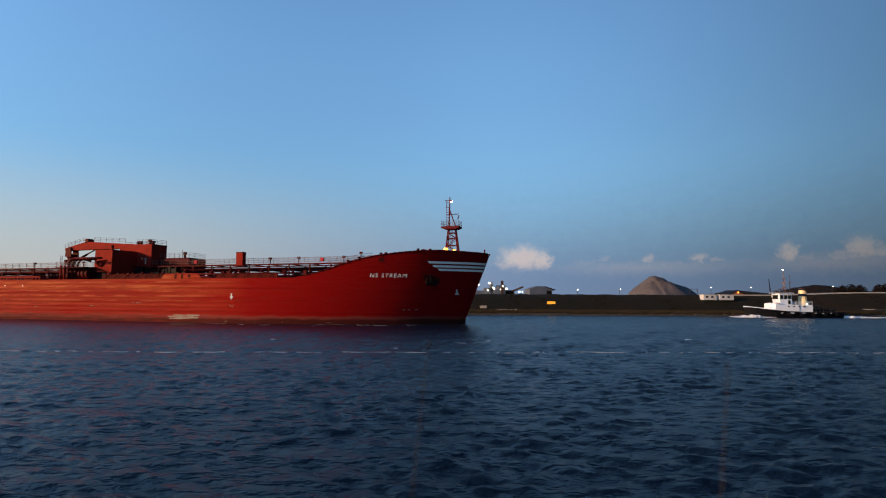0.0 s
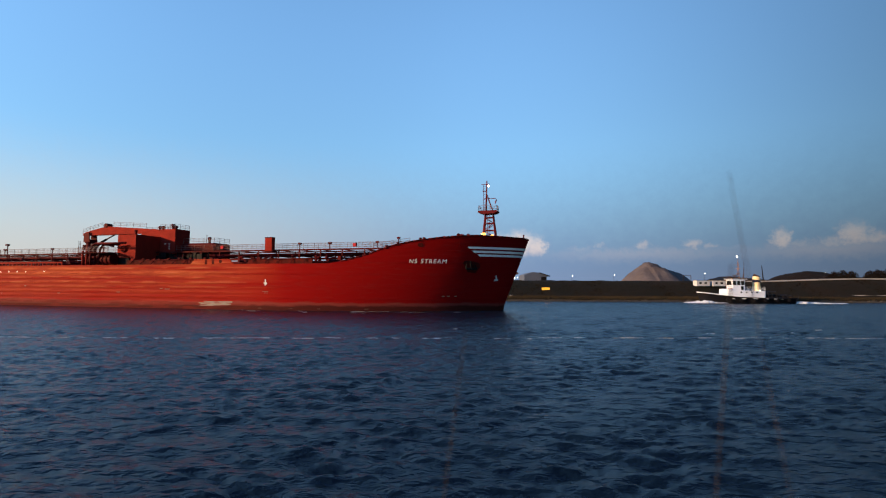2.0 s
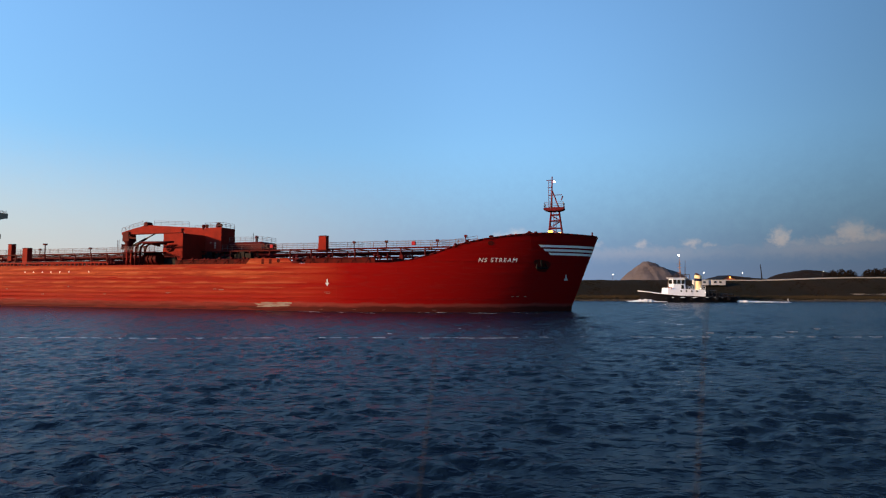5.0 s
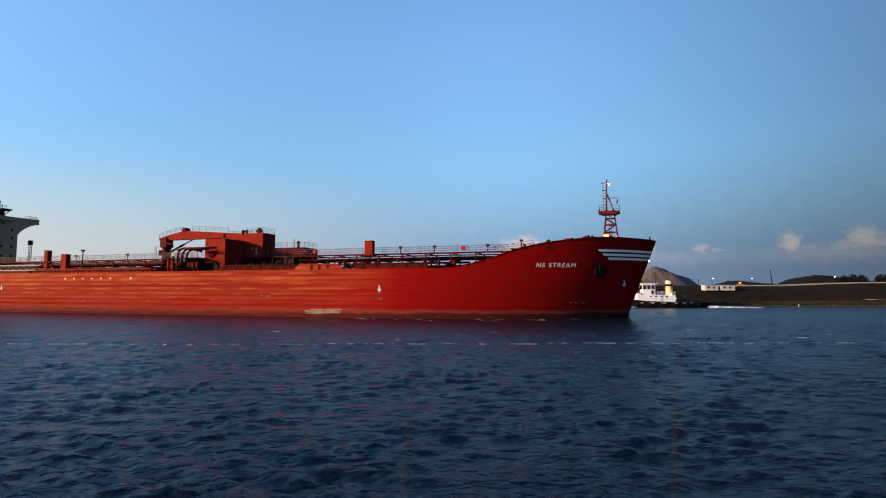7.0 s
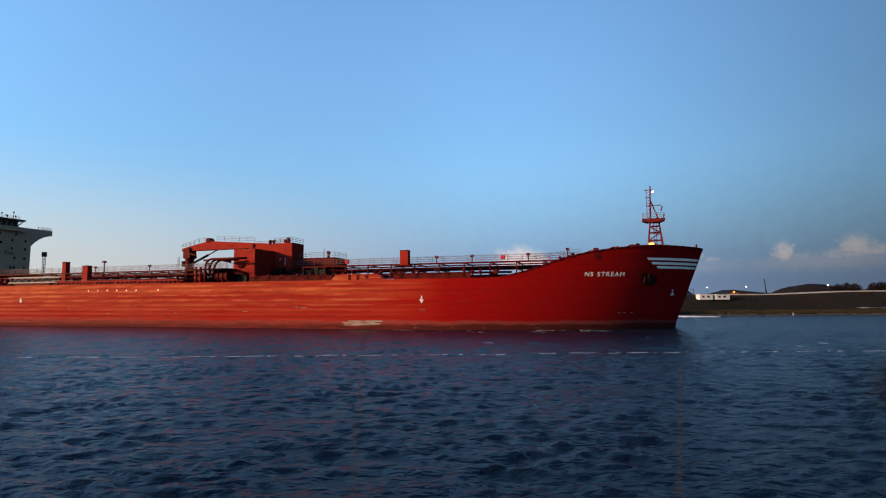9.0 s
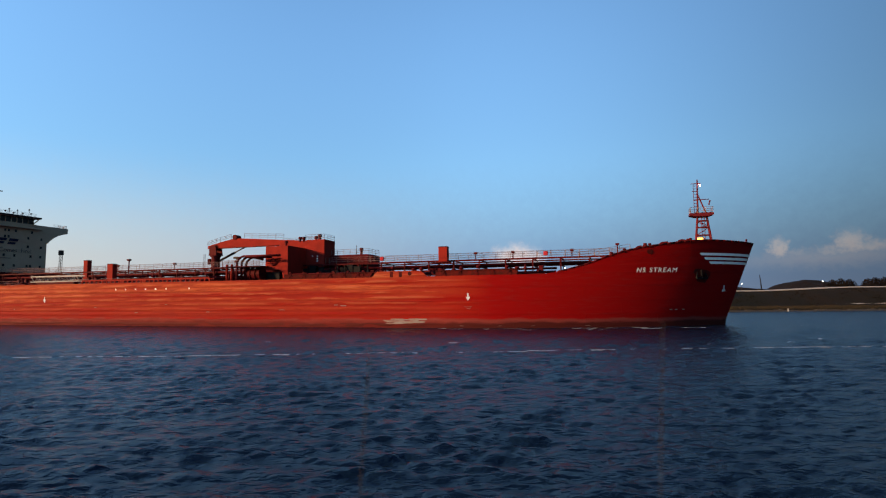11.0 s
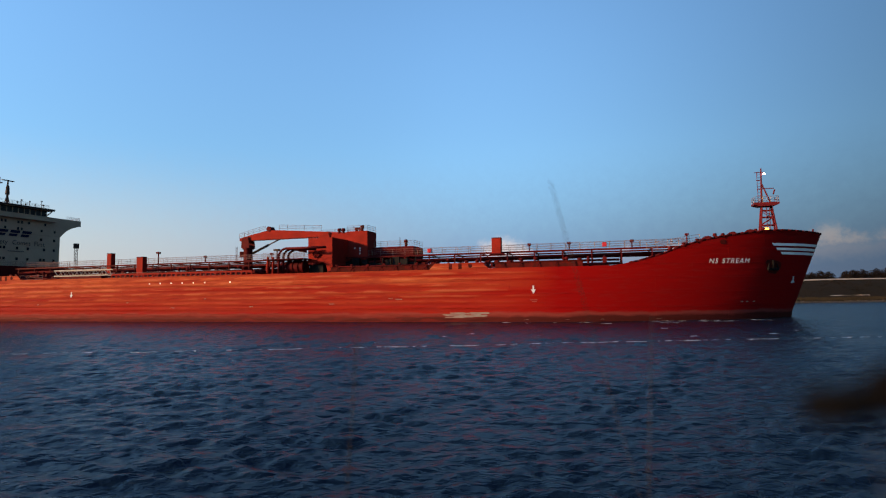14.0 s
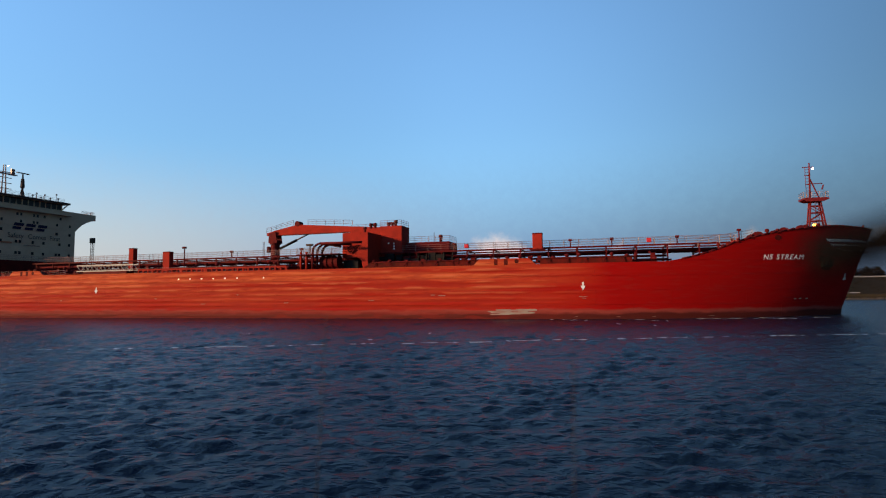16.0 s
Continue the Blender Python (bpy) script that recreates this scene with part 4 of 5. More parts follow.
# ---- forecastle: foremast, windlass, fairleads ----
def build_forecastle():
    base = 10.8
    bm = bmesh.new()
    for x0, x1 in ((-7.9, -7.35), (-5.4, -6.1)):
        for y in (-0.55, 0.55):
            add_tube(bm, (x0, y, base), (x1, y * 0.6, 16.4), 0.13, 0.11)
    for z in (12.2, 13.4, 14.6, 15.6):
        f = (z - base) / 5.6
        xa, xb = -7.9 + 0.55 * f, -5.4 - 0.7 * f
        for y in (-0.5, 0.5):
            add_tube(bm, (xa, y, z), (xb, y, z), 0.07, sides=6)
        add_tube(bm, (xa, -0.5, z), (xa, 0.5, z), 0.06, sides=6)
    for k, z in enumerate((base + 0.3, 12.2, 13.4, 14.6)):
        z1 = (12.2, 13.4, 14.6, 15.6)[k]
        f0, f1 = (z - base) / 5.6, (z1 - base) / 5.6
        ends = ((-7.9 + 0.55 * f0, z), (-5.4 - 0.7 * f1, z1)), ((-5.4 - 0.7 * f0, z), (-7.9 + 0.55 * f1, z1))
        for y in (-0.5, 0.5):
            (xa, za), (xb, zb) = ends[k % 2]
            add_tube(bm, (xa, y, za), (xb, y, zb), 0.055, sides=5)
    for x in (-6.9, -6.5):
        add_tube(bm, (x, -0.62, base), (x, -0.62, 16.6), 0.04, sides=5)
    for z in np.arange(11.1, 16.5, 0.4):
        add_tube(bm, (-6.9, -0.62, z), (-6.5, -0.62, z), 0.03, sides=4)
    mast = part("foremast", bm, MAST_RED, ship, "red tripod foremast with platform and lamps")
    bm = bmesh.new()
    add_prism(bm, [(-8.5, 16.45), (-8.5, 16.72), (-5.2, 16.72), (-5.2, 16.45), (-5.9, 16.2), (-7.8, 16.2)], -1.0, 1.0)
    plat = part("mast_platform", bm, MAST_RED, mast)
    guard_rail(plat, [(-8.4, -0.95, 16.75), (-5.3, -0.95, 16.75), (-5.3, 0.95, 16.75), (-8.4, 0.95, 16.75), (-8.4, -0.95, 16.75)], 0.85, 1.0)
    bm = bmesh.new()
    add_tube(bm, (-7.3, 0, 16.7), (-7.15, 0, 22.0), 0.15, 0.09)
    add_tube(bm, (-6.1, 0, 16.7), (-7.15, 0, 19.6), 0.1)
    for z, a, b in ((21.4, -8.1, -6.7), (18.9, -7.8, -5.6), (20.2, -7.9, -7.1)):
        add_tube(bm, (a, 0, z), (b, 0, z), 0.06, sides=6)
    for z in np.arange(17.0, 21.4, 0.45):
        add_tube(bm, (-7.75, 0, z), (-7.3, 0, z), 0.03, sides=5)
    add_tube(bm, (-7.75, 0, 16.8), (-7.75, 0, 21.4), 0.04, sides=5)
    add_tube(bm, (-5.7, 0, 18.0), (-5.5, 0, 18.7), 0.1)
    part("topmast", bm, MAST_RED, mast)
    bm = bmesh.new()
    add_ball(bm, (-6.8, -0.15, 21.1), 0.16)
    part("masthead_light", bm, LAMP_WHITE, mast, "lit white masthead lamp")
    bm = bmesh.new()
    add_box(bm, -7.75, -6.95, -1.75, -1.45, 12.25, 12.9, 0.15)
    part("deck_light", bm, LAMP_YELLOW, mast, "lit amber deck lamp")
    bm = bmesh.new()
    add_box(bm, -6.1, -5.6, -1.75, -1.5, 12.2, 12.55, 0.1)
    part("deck_light", bm, LAMP_YELLOW, mast, "lit amber deck lamp")
    box_part("mast_house", RED, ship, (-8.2, -4.9, -1.4, 1.4, 10.6, 12.4), bevel=0.1)
    # winches and windlasses whose tops show over the bulwark
    rng = random.Random(8)
    for x, y in ((-17.2, -7.0), (-16.0, -5.5), (-14.2, -6.3), (-12.8, -5.6), (-11.5, -5.2), (-13.4, -3.0), (-10.2, -4.2), (-15.2, -2.0)):
        bm = bmesh.new()
        r = rng.uniform(0.55, 0.8)
        z = sheer(x) - 0.25
        add_tube(bm, (x, y - 0.8, z), (x, y + 0.8, z), r, sides=12)
        add_tube(bm, (x, y - 0.85, z), (x, y - 0.75, z), r * 1.25, sides=14)
        add_box(bm, x - 0.9, x + 0.5, y - 1.0, y + 1.0, z - 1.0, z - 0.2)
        part("mooring_winch", bm, DARK_RED, ship)
    for x in (-20.0, -18.3, -15.0, -9.6):
        bm = bmesh.new()
        y = -(breadth(x, sheer(x)) - 0.1)
        add_tube(bm, (x, y, sheer(x) - 0.2), (x, y, sheer(x) + 0.25), 0.2, 0.16, 10)
        add_ball(bm, (x, y, sheer(x) + 0.25), 0.26, 0.6)
        part("roller_fairlead", bm, DARK_RED, ship, smooth=True)
        if x != -15.0:
            continue
        bm = bmesh.new()
        ring = [on_hull(x + 0.42 * math.cos(t), sheer(x) - 0.75 + 0.34 * math.sin(t), 0.04) for t in np.linspace(0, 2 * math.pi, 14, endpoint=False)]
        bm.faces.new([bm.verts.new(p) for p in ring])
        part("hawse_hole", bm, STAIN_SHADE, hull)
    for k in range(14):
        x = -21.0 + 0.95 * k + rng.uniform(-0.3, 0.3)
        y = -rng.uniform(2.0, 0.75 * breadth(x, 10))
        z = sheer(x)
        bm = bmesh.new()
        if k % 3 == 0:
            add_tube(bm, (x, y, z - 1.1), (x, y, z + 0.5), 0.14)
            add_tube(bm, (x, y, z + 0.35), (x, y, z + 0.75), 0.3, 0.22, 10)
            part("mushroom_vent", bm, DARK_RED, ship)
        elif k % 3 == 1:
            add_tube(bm, (x - 0.3, y, z - 1.1), (x - 0.3, y, z + 0.15), 0.2, sides=10)
            add_tube(bm, (x + 0.35, y, z - 1.1), (x + 0.35, y, z + 0.35), 0.22, sides=10)
            part("bollard", bm, DARK_RED, ship)
        else:
            add_box(bm, x - 0.45, x + 0.45, y - 0.5, y + 0.5, z - 1.1, z + rng.uniform(0.2, 0.55), 0.12)
            part("rope_locker", bm, RED, ship)
    bm = bmesh.new()
    add_tube(bm, (-0.9, 0, 11.5), (-0.9, 0, 12.45), 0.16, 0.1)
    add_ball(bm, (-0.9, 0, 12.45), 0.14)
    part("jackstaff", bm, DARK_RED, ship)
    guard_rail(ship, [(-24.5, -11.2, 9.4), (-17.5, -9.5, 10.5)], 1.1, 1.4)
    bm = bmesh.new()
    add_tube(bm, (-19.2, -10.0, 9.4), (-19.2, -10.0, 11.55), 0.08)
    add_box(bm, -19.45, -18.95, -10.2, -9.8, 11.45, 11.75, 0.05)
    part("lamp_post", bm, DARK_RED, ship)


build_forecastle()

# ---- the tug: x forward from amidships, z up from the waterline ----
def build_tug():
    tug = thing("tug_boat", pose(89.5, 140.0, 0, 0, 0, 180), "small harbour tug, black hull and white deckhouse", "tug boat")
    bm = bmesh.new()
    st = [(-12, 2.2, 1.5), (-11.2, 3.0, 1.45), (-8, 3.4, 1.35), (-3, 3.6, 1.4), (3, 3.6, 1.6), (7, 3.1, 1.95), (10, 1.9, 2.35), (11.6, 0.8, 2.55), (12.1, 0.12, 2.6)]
    for side in (-1, 1):
        prev = None
        for x, w, top in st:
            col = [bm.verts.new((x - (0.9 * (1 - f) if x > 6 else 0), side * w * (0.72 + 0.28 * f), -0.6 + (top + 0.6) * f)) for f in (0, 0.3, 0.6, 0.85, 1)]
            if prev:
                for i in range(4):
                    bm.faces.new((prev[i], col[i], col[i + 1], prev[i + 1]))
            prev = col
    bmesh.ops.remove_doubles(bm, verts=bm.verts[:], dist=0.01)
    body = part("hull", bm, TUG_BLACK, tug, "black hull with worn fenders", smooth=True)
    bm = bmesh.new()
    pr = [(bm.verts.new((x, -w * 0.97, top - 0.45)), bm.verts.new((x, w * 0.97, top - 0.45))) for x, w, top in st]
    for a, b in zip(pr, pr[1:]):
        bm.faces.new((a[0], b[0], b[1], a[1]))
    part("deck", bm, STEEL, tug)
    for side in (-1, 1):
        bm = bmesh.new()
        add_path(bm, [(x, side * (w + 0.05), top - 0.1) for x, w, top in st], 0.14, 6)
        part("rubbing_strake", bm, TUG_BLACK, body)
        for x in (-9, -6, -3, 0, 3, 6):
            w = float(np.interp(x, [s[0] for s in st], [s[1] for s in st]))
            bm = bmesh.new()
            add_tube(bm, (x, side * (w + 0.02), 0.85), (x, side * (w + 0.28), 0.85), 0.36, sides=12)
            part("tyre_fender", bm, TUG_BLACK, body)
        bm = bmesh.new()
        add_path(bm, [(x, side * (w * 0.98), top + 0.1) for x, w, top in st[4:]], 0.12, 6)
        part("bulwark_rail", bm, TUG_WHITE, body, "white bulwark rail")
    for x, w in ((-7.4, 0.5), (-5.6, 0.7), (-3.4, 1.0), (-0.6, 1.3), (2.2, 1.1), (4.6, 0.6)):
        for side in (-1, 1):
            y = float(np.interp(x, [q[0] for q in st], [q[1] for q in st])) * side
            box_part("worn_patch", TUG_WHITE, body, (x - w / 2, x + w / 2, min(y, y + 0.12 * side), max(y, y + 0.12 * side), 1.08, 1.24), "white worn fender strip", bevel=0.03)
    house = box_part("deckhouse", TUG_WHITE, tug, (-3.9, 5.4, -2.4, 2.4, 0.8, 3.15), "white deckhouse", 0.15)
    bm = bmesh.new()
    add_prism(bm, [(5.6, 1.2), (5.35, 3.5), (4.6, 3.6), (4.6, 3.2), (-0.5, 3.2), (-0.5, 1.2)], -2.5, 2.5)
    part("house_front", bm, TUG_WHITE, house)
    for x in (2.2, 0.9, -0.4, -1.7):
        for y in (-2.44, 2.44):
            bm = bmesh.new()
            add_tube(bm, (x, y - 0.08, 2.75), (x, y + 0.08, 2.75), 0.22, sides=12)
            part("porthole", bm, GLASS, house)
    wheel = box_part("wheelhouse", TUG_WHITE, tug, (0.8, 3.9, -1.7, 1.7, 3.0, 6.0), "white wheelhouse with dark windows", 0.12)
    for x in (1.1, 2.1, 3.1):
        for y in (-1.72, 1.72):
            box_part("window", GLASS, wheel, (x - 0.08, x + 0.72, y - 0.03, y + 0.03, 4.55, 5.6), bevel=0)
    for y in (-1.2, -0.4, 0.4):
        box_part("window", GLASS, wheel, (3.88, 3.96, y - 0.05, y + 0.68, 4.55, 5.6), bevel=0)
    box_part("wheelhouse_roof", TUG_WHITE, wheel, (0.3, 4.4, -1.95, 1.95, 6.0, 6.15))
    for y in (-1.75, 1.75):
        box_part("wheelhouse_door", GLASS, wheel, (1.25, 1.85, y - 0.02, y + 0.02, 3.3, 4.3), "dark door", bevel=0)
    guard_rail(wheel, [(0.5, -1.8, 6.15), (4.2, -1.8, 6.15), (4.2, 1.8, 6.15), (0.5, 1.8, 6.15)], 0.55, 0.9, STEEL, 2)
    box_part("searchlight", STEEL, wheel, (3.4, 3.9, -0.3, 0.3, 6.15, 6.75), bevel=0.1)
    box_part("radar_scanner", STEEL, wheel, (2.3, 2.6, -1.1, 1.1, 7.0, 7.2))
    tube_part("radar_post", STEEL, wheel, [(2.45, 0, 6.1), (2.45, 0, 7.0)], 0.1)
    bm = bmesh.new()
    for y in (-0.35, 0.35):
        add_tube(bm, (1.5, y, 6.0), (1.6, y * 0.5, 10.4), 0.08, 0.06, 8)
    for k in range(7):
        add_tube(bm, (1.53, -0.34 + 0.02 * k, 6.5 + 0.6 * k), (1.53, 0.34 - 0.02 * k, 6.5 + 0.6 * k), 0.035, sides=5)
    add_tube(bm, (1.6, 0, 10.3), (1.6, 0, 12.3), 0.06, 0.04)
    add_tube(bm, (1.6, -1.3, 8.8), (1.6, 1.3, 8.8), 0.05)
    add_tube(bm, (1.2, 0, 9.7), (2.3, 0, 9.7), 0.05)
    add_box(bm, 1.3, 2.0, -0.25, 0.25, 7.3, 7.55)
    mast = part("mast", bm, RAIL, tug, "weathered lattice mast")
    bm = bmesh.new()
    add_tube(bm, (0.45, 0.4, 6.0), (0.35, 0.4, 8.8), 0.1, 0.08)
    add_tube(bm, (0.35, 0.4, 8.8), (0.3, 0.4, 10.6), 0.04)
    add_tube(bm, (0.35, 0.1, 8.8), (0.35, 0.9, 8.8), 0.05)
    part("aerial", bm, STEEL, tug, "dark whip aerial")
    bm = bmesh.new()
    add_ball(bm, (1.75, 0.1, 11.9), 0.17)
    part("masthead_light", bm, LAMP_WHITE, mast, "lit white masthead lamp")
    for k, (z0, z1, m) in enumerate(((3.0, 5.3, BUFF), (5.3, 5.9, NAVY), (5.9, 6.7, BUFF), (6.7, 6.95, STEEL))):
        bm = bmesh.new()
        add_tube(bm, (-2.9, 0, z0), (-2.9 - 0.06 * k, 0, z1), 0.95 - 0.03 * k, 0.92 - 0.03 * k, 14)
        part("funnel", bm, m, tug, "buff funnel with a dark band" if k == 0 else "")
    for x, y, z in ((-3.98, 2.0, 2.3), (-3.0, 1.6, 3.3), (5.6, 1.2, 3.0)):
        bm = bmesh.new()
        add_ball(bm, (x, y, z), 0.08)
        part("deck_light", bm, LAMP_DIM, tug, "lit deck lamp")
    box_part("life_raft", ROOF_RED, tug, (4.3, 5.2, 1.75, 2.3, 3.18, 3.7), "orange life raft")
    bm = bmesh.new()
    add_tube(bm, (4.4, -0.6, 3.2), (4.5, -0.6, 5.0), 0.12, 0.1)
    part("crane_post", bm, STEEL, tug)
    bm = bmesh.new()
    add_tube(bm, (-7.0, -0.6, 1.0), (-7.0, 0.6, 1.0), 0.5, sides=12)
    add_box(bm, -7.7, -6.3, -0.9, 0.9, 0.7, 1.2)
    add_box(bm, -9.6, -4.6, -2.4, 2.4, 0.5, 1.5, 0.1)
    add_tube(bm, (-5.2, 0, 1.2), (-6.4, 0, 2.7), 0.16)
    add_tube(bm, (-8.6, -1.6, 1.4), (-8.6, 1.6, 2.0), 0.12)
    part("towing_winch", bm, TUG_BLACK, tug)
    bm = bmesh.new()
    for x, h in ((-4.7, 2.7), (-5.6, 2.2), (-6.6, 2.9), (-9.4, 2.1), (-10.6, 1.9)):
        for y in (-2.2, 2.2):
            add_tube(bm, (x, y, 0.9), (x, y, h), 0.12)
        add_tube(bm, (x, -2.2, h), (x, 2.2, h), 0.12)
    add_box(bm, -7.6, -5.0, -1.6, 1.6, 1.3, 2.3, 0.15)
    add_box(bm, -9.2, -8.3, 0.6, 2.2, 1.3, 2.0, 0.1)
    part("towing_arch", bm, TUG_BLACK, tug)
    guard_rail(tug, [(-3.8, -2.3, 3.15), (0.4, -2.3, 3.15)], 0.9, 1.0, TUG_WHITE)
    guard_rail(tug, [(-3.8, 2.3, 3.15), (0.4, 2.3, 3.15)], 0.9, 1.0, TUG_WHITE)
    # bow wave and wake, in pieces that go with the boat
    rng = random.Random(4)

    def taper(x):
        return max(0.15, 1 - (x - 10.3) / 3.2 if x > 10.3 else 1 - (10.3 - x) / 2.2) if x > 0 else max(0.15, 1 - (-13.5 - x) / 10.0)
    for name, x0, x1, w, h, n in (("bow_wave", 6.5, 13.8, 2.8, 0.95, 170), ("wake", -25.0, -11.5, 2.4, 0.5, 170)):
        bm = bmesh.new()
        for _ in range(n):
            x = rng.uniform(x0, x1)
            y = rng.uniform(-w, w)
            bmesh.ops.create_icosphere(bm, subdivisions=2, radius=1, matrix=Matrix.Translation((x, y, 0.02)) @ Matrix.Diagonal((rng.uniform(0.5, 1.3), rng.uniform(0.3, 0.7), rng.uniform(0.35, 0.9) * h * taper(x), 1)))
        for v in bm.verts:
            v.co += Vector((noise.noise(v.co * 2.0), noise.noise(v.co * 2.0 + Vector((9, 0, 0))), 0.6 * noise.noise(v.co * 3.0))) * 0.16
        part(name, bm, WAKE, tug, "white foam", smooth=True)
    return tug


tug = build_tug()


# ---- foam on the water ----
def foam_streaks(name, label, parent, spots, rng):
    """Thin broken lines of froth that lie on the water."""
    bm = bmesh.new()
    for x, y, w in spots:
        n = max(3, int(w / 0.22))
        prev = None
        for k in range(n + 1):
            u = x + w * k / n
            v = y + 0.12 * math.sin(u * 1.3) + rng.uniform(-0.04, 0.04)
            half = (0.02 + 0.05 * rng.random()) * math.sin(math.pi * (k + 0.4) / (n + 0.8)) + 0.012
            col = [bm.verts.new((u, v - half, -0.02)), bm.verts.new((u + rng.uniform(-0.05, 0.05), v, 0.006 + 0.014 * rng.random())), bm.verts.new((u, v + half, -0.02))]
            if prev:
                for i in (0, 1):
                    bm.faces.new((prev[i], col[i], col[i + 1], prev[i + 1]))
            prev = col
    ob = new(name, mesh_of(name, bm, FOAM, True))
    if parent:
        ob.parent = parent
        return tagged(ob, label, kind="stuff")
    return tagged(ob, label, "foam", kind="stuff")


rng = random.Random(21)
spots = []
x = -34.0
while x < 40:
    w = rng.uniform(3.0, 12.0)
    if rng.random() < 0.85:
        spots.append((x, 43.2 + 0.9 * math.sin(x * 0.06) + rng.uniform(-0.15, 0.15), w))
    x += w + rng.uniform(-0.6, 0.7)
for _ in range(9):
    spots.append((rng.uniform(-35, 45), rng.uniform(46, 62), rng.uniform(0.3, 1.1)))
foam_streaks("foam_line", "broken white line of froth on the water", None, spots, rng)
spots = []
for _ in range(13):
    x = rng.uniform(-48, -6)
    spots.append((x, -(breadth(x, 0.0) + 0.3 + rng.random() ** 2 * 5.0), rng.uniform(0.8, 4.2)))
foam_streaks("hull_foam", "white froth along the hull", ship, spots, rng)


# ---- the far shore ----
def heap(name, label, mat, az0, az1, top_el, y, seed, peak=0.4, base=4.6):
    """A heap of loose ore: an uneven cone with a broad foot."""
    x0, x1 = y * math.tan(radians(az0)), y * math.tan(radians(az1))
    height = EYE + math.hypot(y, (x0 + x1) / 2) * math.tan(radians(top_el)) - base
    cx, half = (x0 + x1) / 2, (x1 - x0) / 2
    u = np.linspace(-1.25, 1.25, 70)
    U, V = np.meshgrid(u, u, indexing="ij")
    c = 2 * peak - 1
    W = np.where(U < c, (U - c) / (1 + c), (U - c) / (1 - c))
    R = np.hypot(W, V * 0.9)
    Z = np.clip(1 - R ** np.where(W < 0, 1.4, 1.95), 0, 1)
    wob = np.array([[noise.noise(Vector((a * 2.5 + seed, b * 2.5, 0))) for b in u] for a in u])
    fine = np.array([[noise.noise(Vector((a * 9 + seed, b * 9, 3))) for b in u] for a in u])
    Z = Z * (1 + 0.13 * wob + 0.05 * fine) + 0.03 * wob * (Z > 0.02)
    ob = new(name, grid_mesh(name, cx + U * half, y + V * half, base + Z * height - 0.3, mat))
    return tagged(ob, label, "heap")


heap("ore_heap", "large brown heap of ore on the far shore", SAND, 18.3, 25.0, 2.25, 400, 1.0, 0.34)
heap("coal_heap", "low dark heap behind the dyke", COAL, 31.0, 38.6, 1.32, 420, 4.0, 0.27)
heap("coal_heap", "low dark heap behind the dyke", COAL, 25.0, 33.0, 0.95, 380, 6.0, 0.3)


def tree(x, y, z, h, seed):
    rng = random.Random(seed)
    t = thing("tree", Matrix.Translation((x, y, z)), "bare dark bushy tree behind the dyke", "tree", "trees on the far shore")
    bm = bmesh.new()
    add_tube(bm, (0, 0, -0.5), (0, 0, h * 0.5), h * 0.04, h * 0.02, 7)
    for k in range(6):
        a = k * 1.05 + rng.random()
        add_tube(bm, (0, 0, h * (0.2 + 0.05 * k)), (math.cos(a) * h * 0.35, math.sin(a) * h * 0.35, h * rng.uniform(0.55, 0.85)), h * 0.018, h * 0.006, 5)
    part("trunk", bm, COAL, t)
    verts, faces = [], []
    for _ in range(3600):
        a, e = rng.random() * 6.283, rng.random() ** 0.6
        r = h * 0.55 * e * (0.75 + 0.25 * math.sin(a * 3 + seed))
        c = Vector((math.cos(a) * r, math.sin(a) * r, h * (0.12 + 0.85 * rng.random() * (1 - 0.55 * e * e))))
        s = h * rng.uniform(0.02, 0.055)
        d1, d2 = Vector((rng.uniform(-1, 1), rng.uniform(-1, 1), rng.uniform(-1, 1))) * s, Vector((rng.uniform(-1, 1), rng.uniform(-1, 1), rng.uniform(-1, 1))) * s
        k = len(verts)
        verts += [c - d1, c + d2, c + d1]
        faces.append((k, k + 1, k + 2))
    me = bpy.data.meshes.new("crown")
    me.from_pydata([tuple(v) for v in verts], [], faces)
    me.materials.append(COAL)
    ob = new("crown", me)
    ob.parent = t


for k, (az, el, y) in enumerate(((35.9, 1.42, 300), (36.5, 1.52, 310), (37.1, 1.44, 305), (38.3, 1.46, 320), (38.8, 1.52, 300), (39.4, 1.55, 310), (40.3, 1.6, 300), (41.0, 1.6, 305))):
    x, yy, top = set_at(az, el, y)
    tree(x, yy, 5.2, top - 5.2, k)


def lamp_mast(az, el, y):
    x, y, z = set_at(az, el, y)
    t = thing("street_lamp", Matrix.Translation((x, y, 0)), "lit lamp on a tall thin mast on the far shore", "street lamp", "lamps on the far shore")
    bm = bmesh.new()
    add_tube(bm, (0, 0, 4.5), (0, 0, z), 0.09, 0.05, 6)
    add_tube(bm, (0, 0, z), (0, -0.6, z + 0.1), 0.05, sides=5)
    part("pole", bm, STEEL, t)
    bm = bmesh.new()
    add_ball(bm, (0, -0.6, z), 0.16, 0.8)
    part("lamp_head", bm, LAMP_DIM, t, "glowing white lamp head")


for az, el in ((13.7, 1.05), (17.75, 1.12), (25.9, 1.22), (29.1, 1.2), (35.2, 1.25)):
    lamp_mast(az, el, 240)


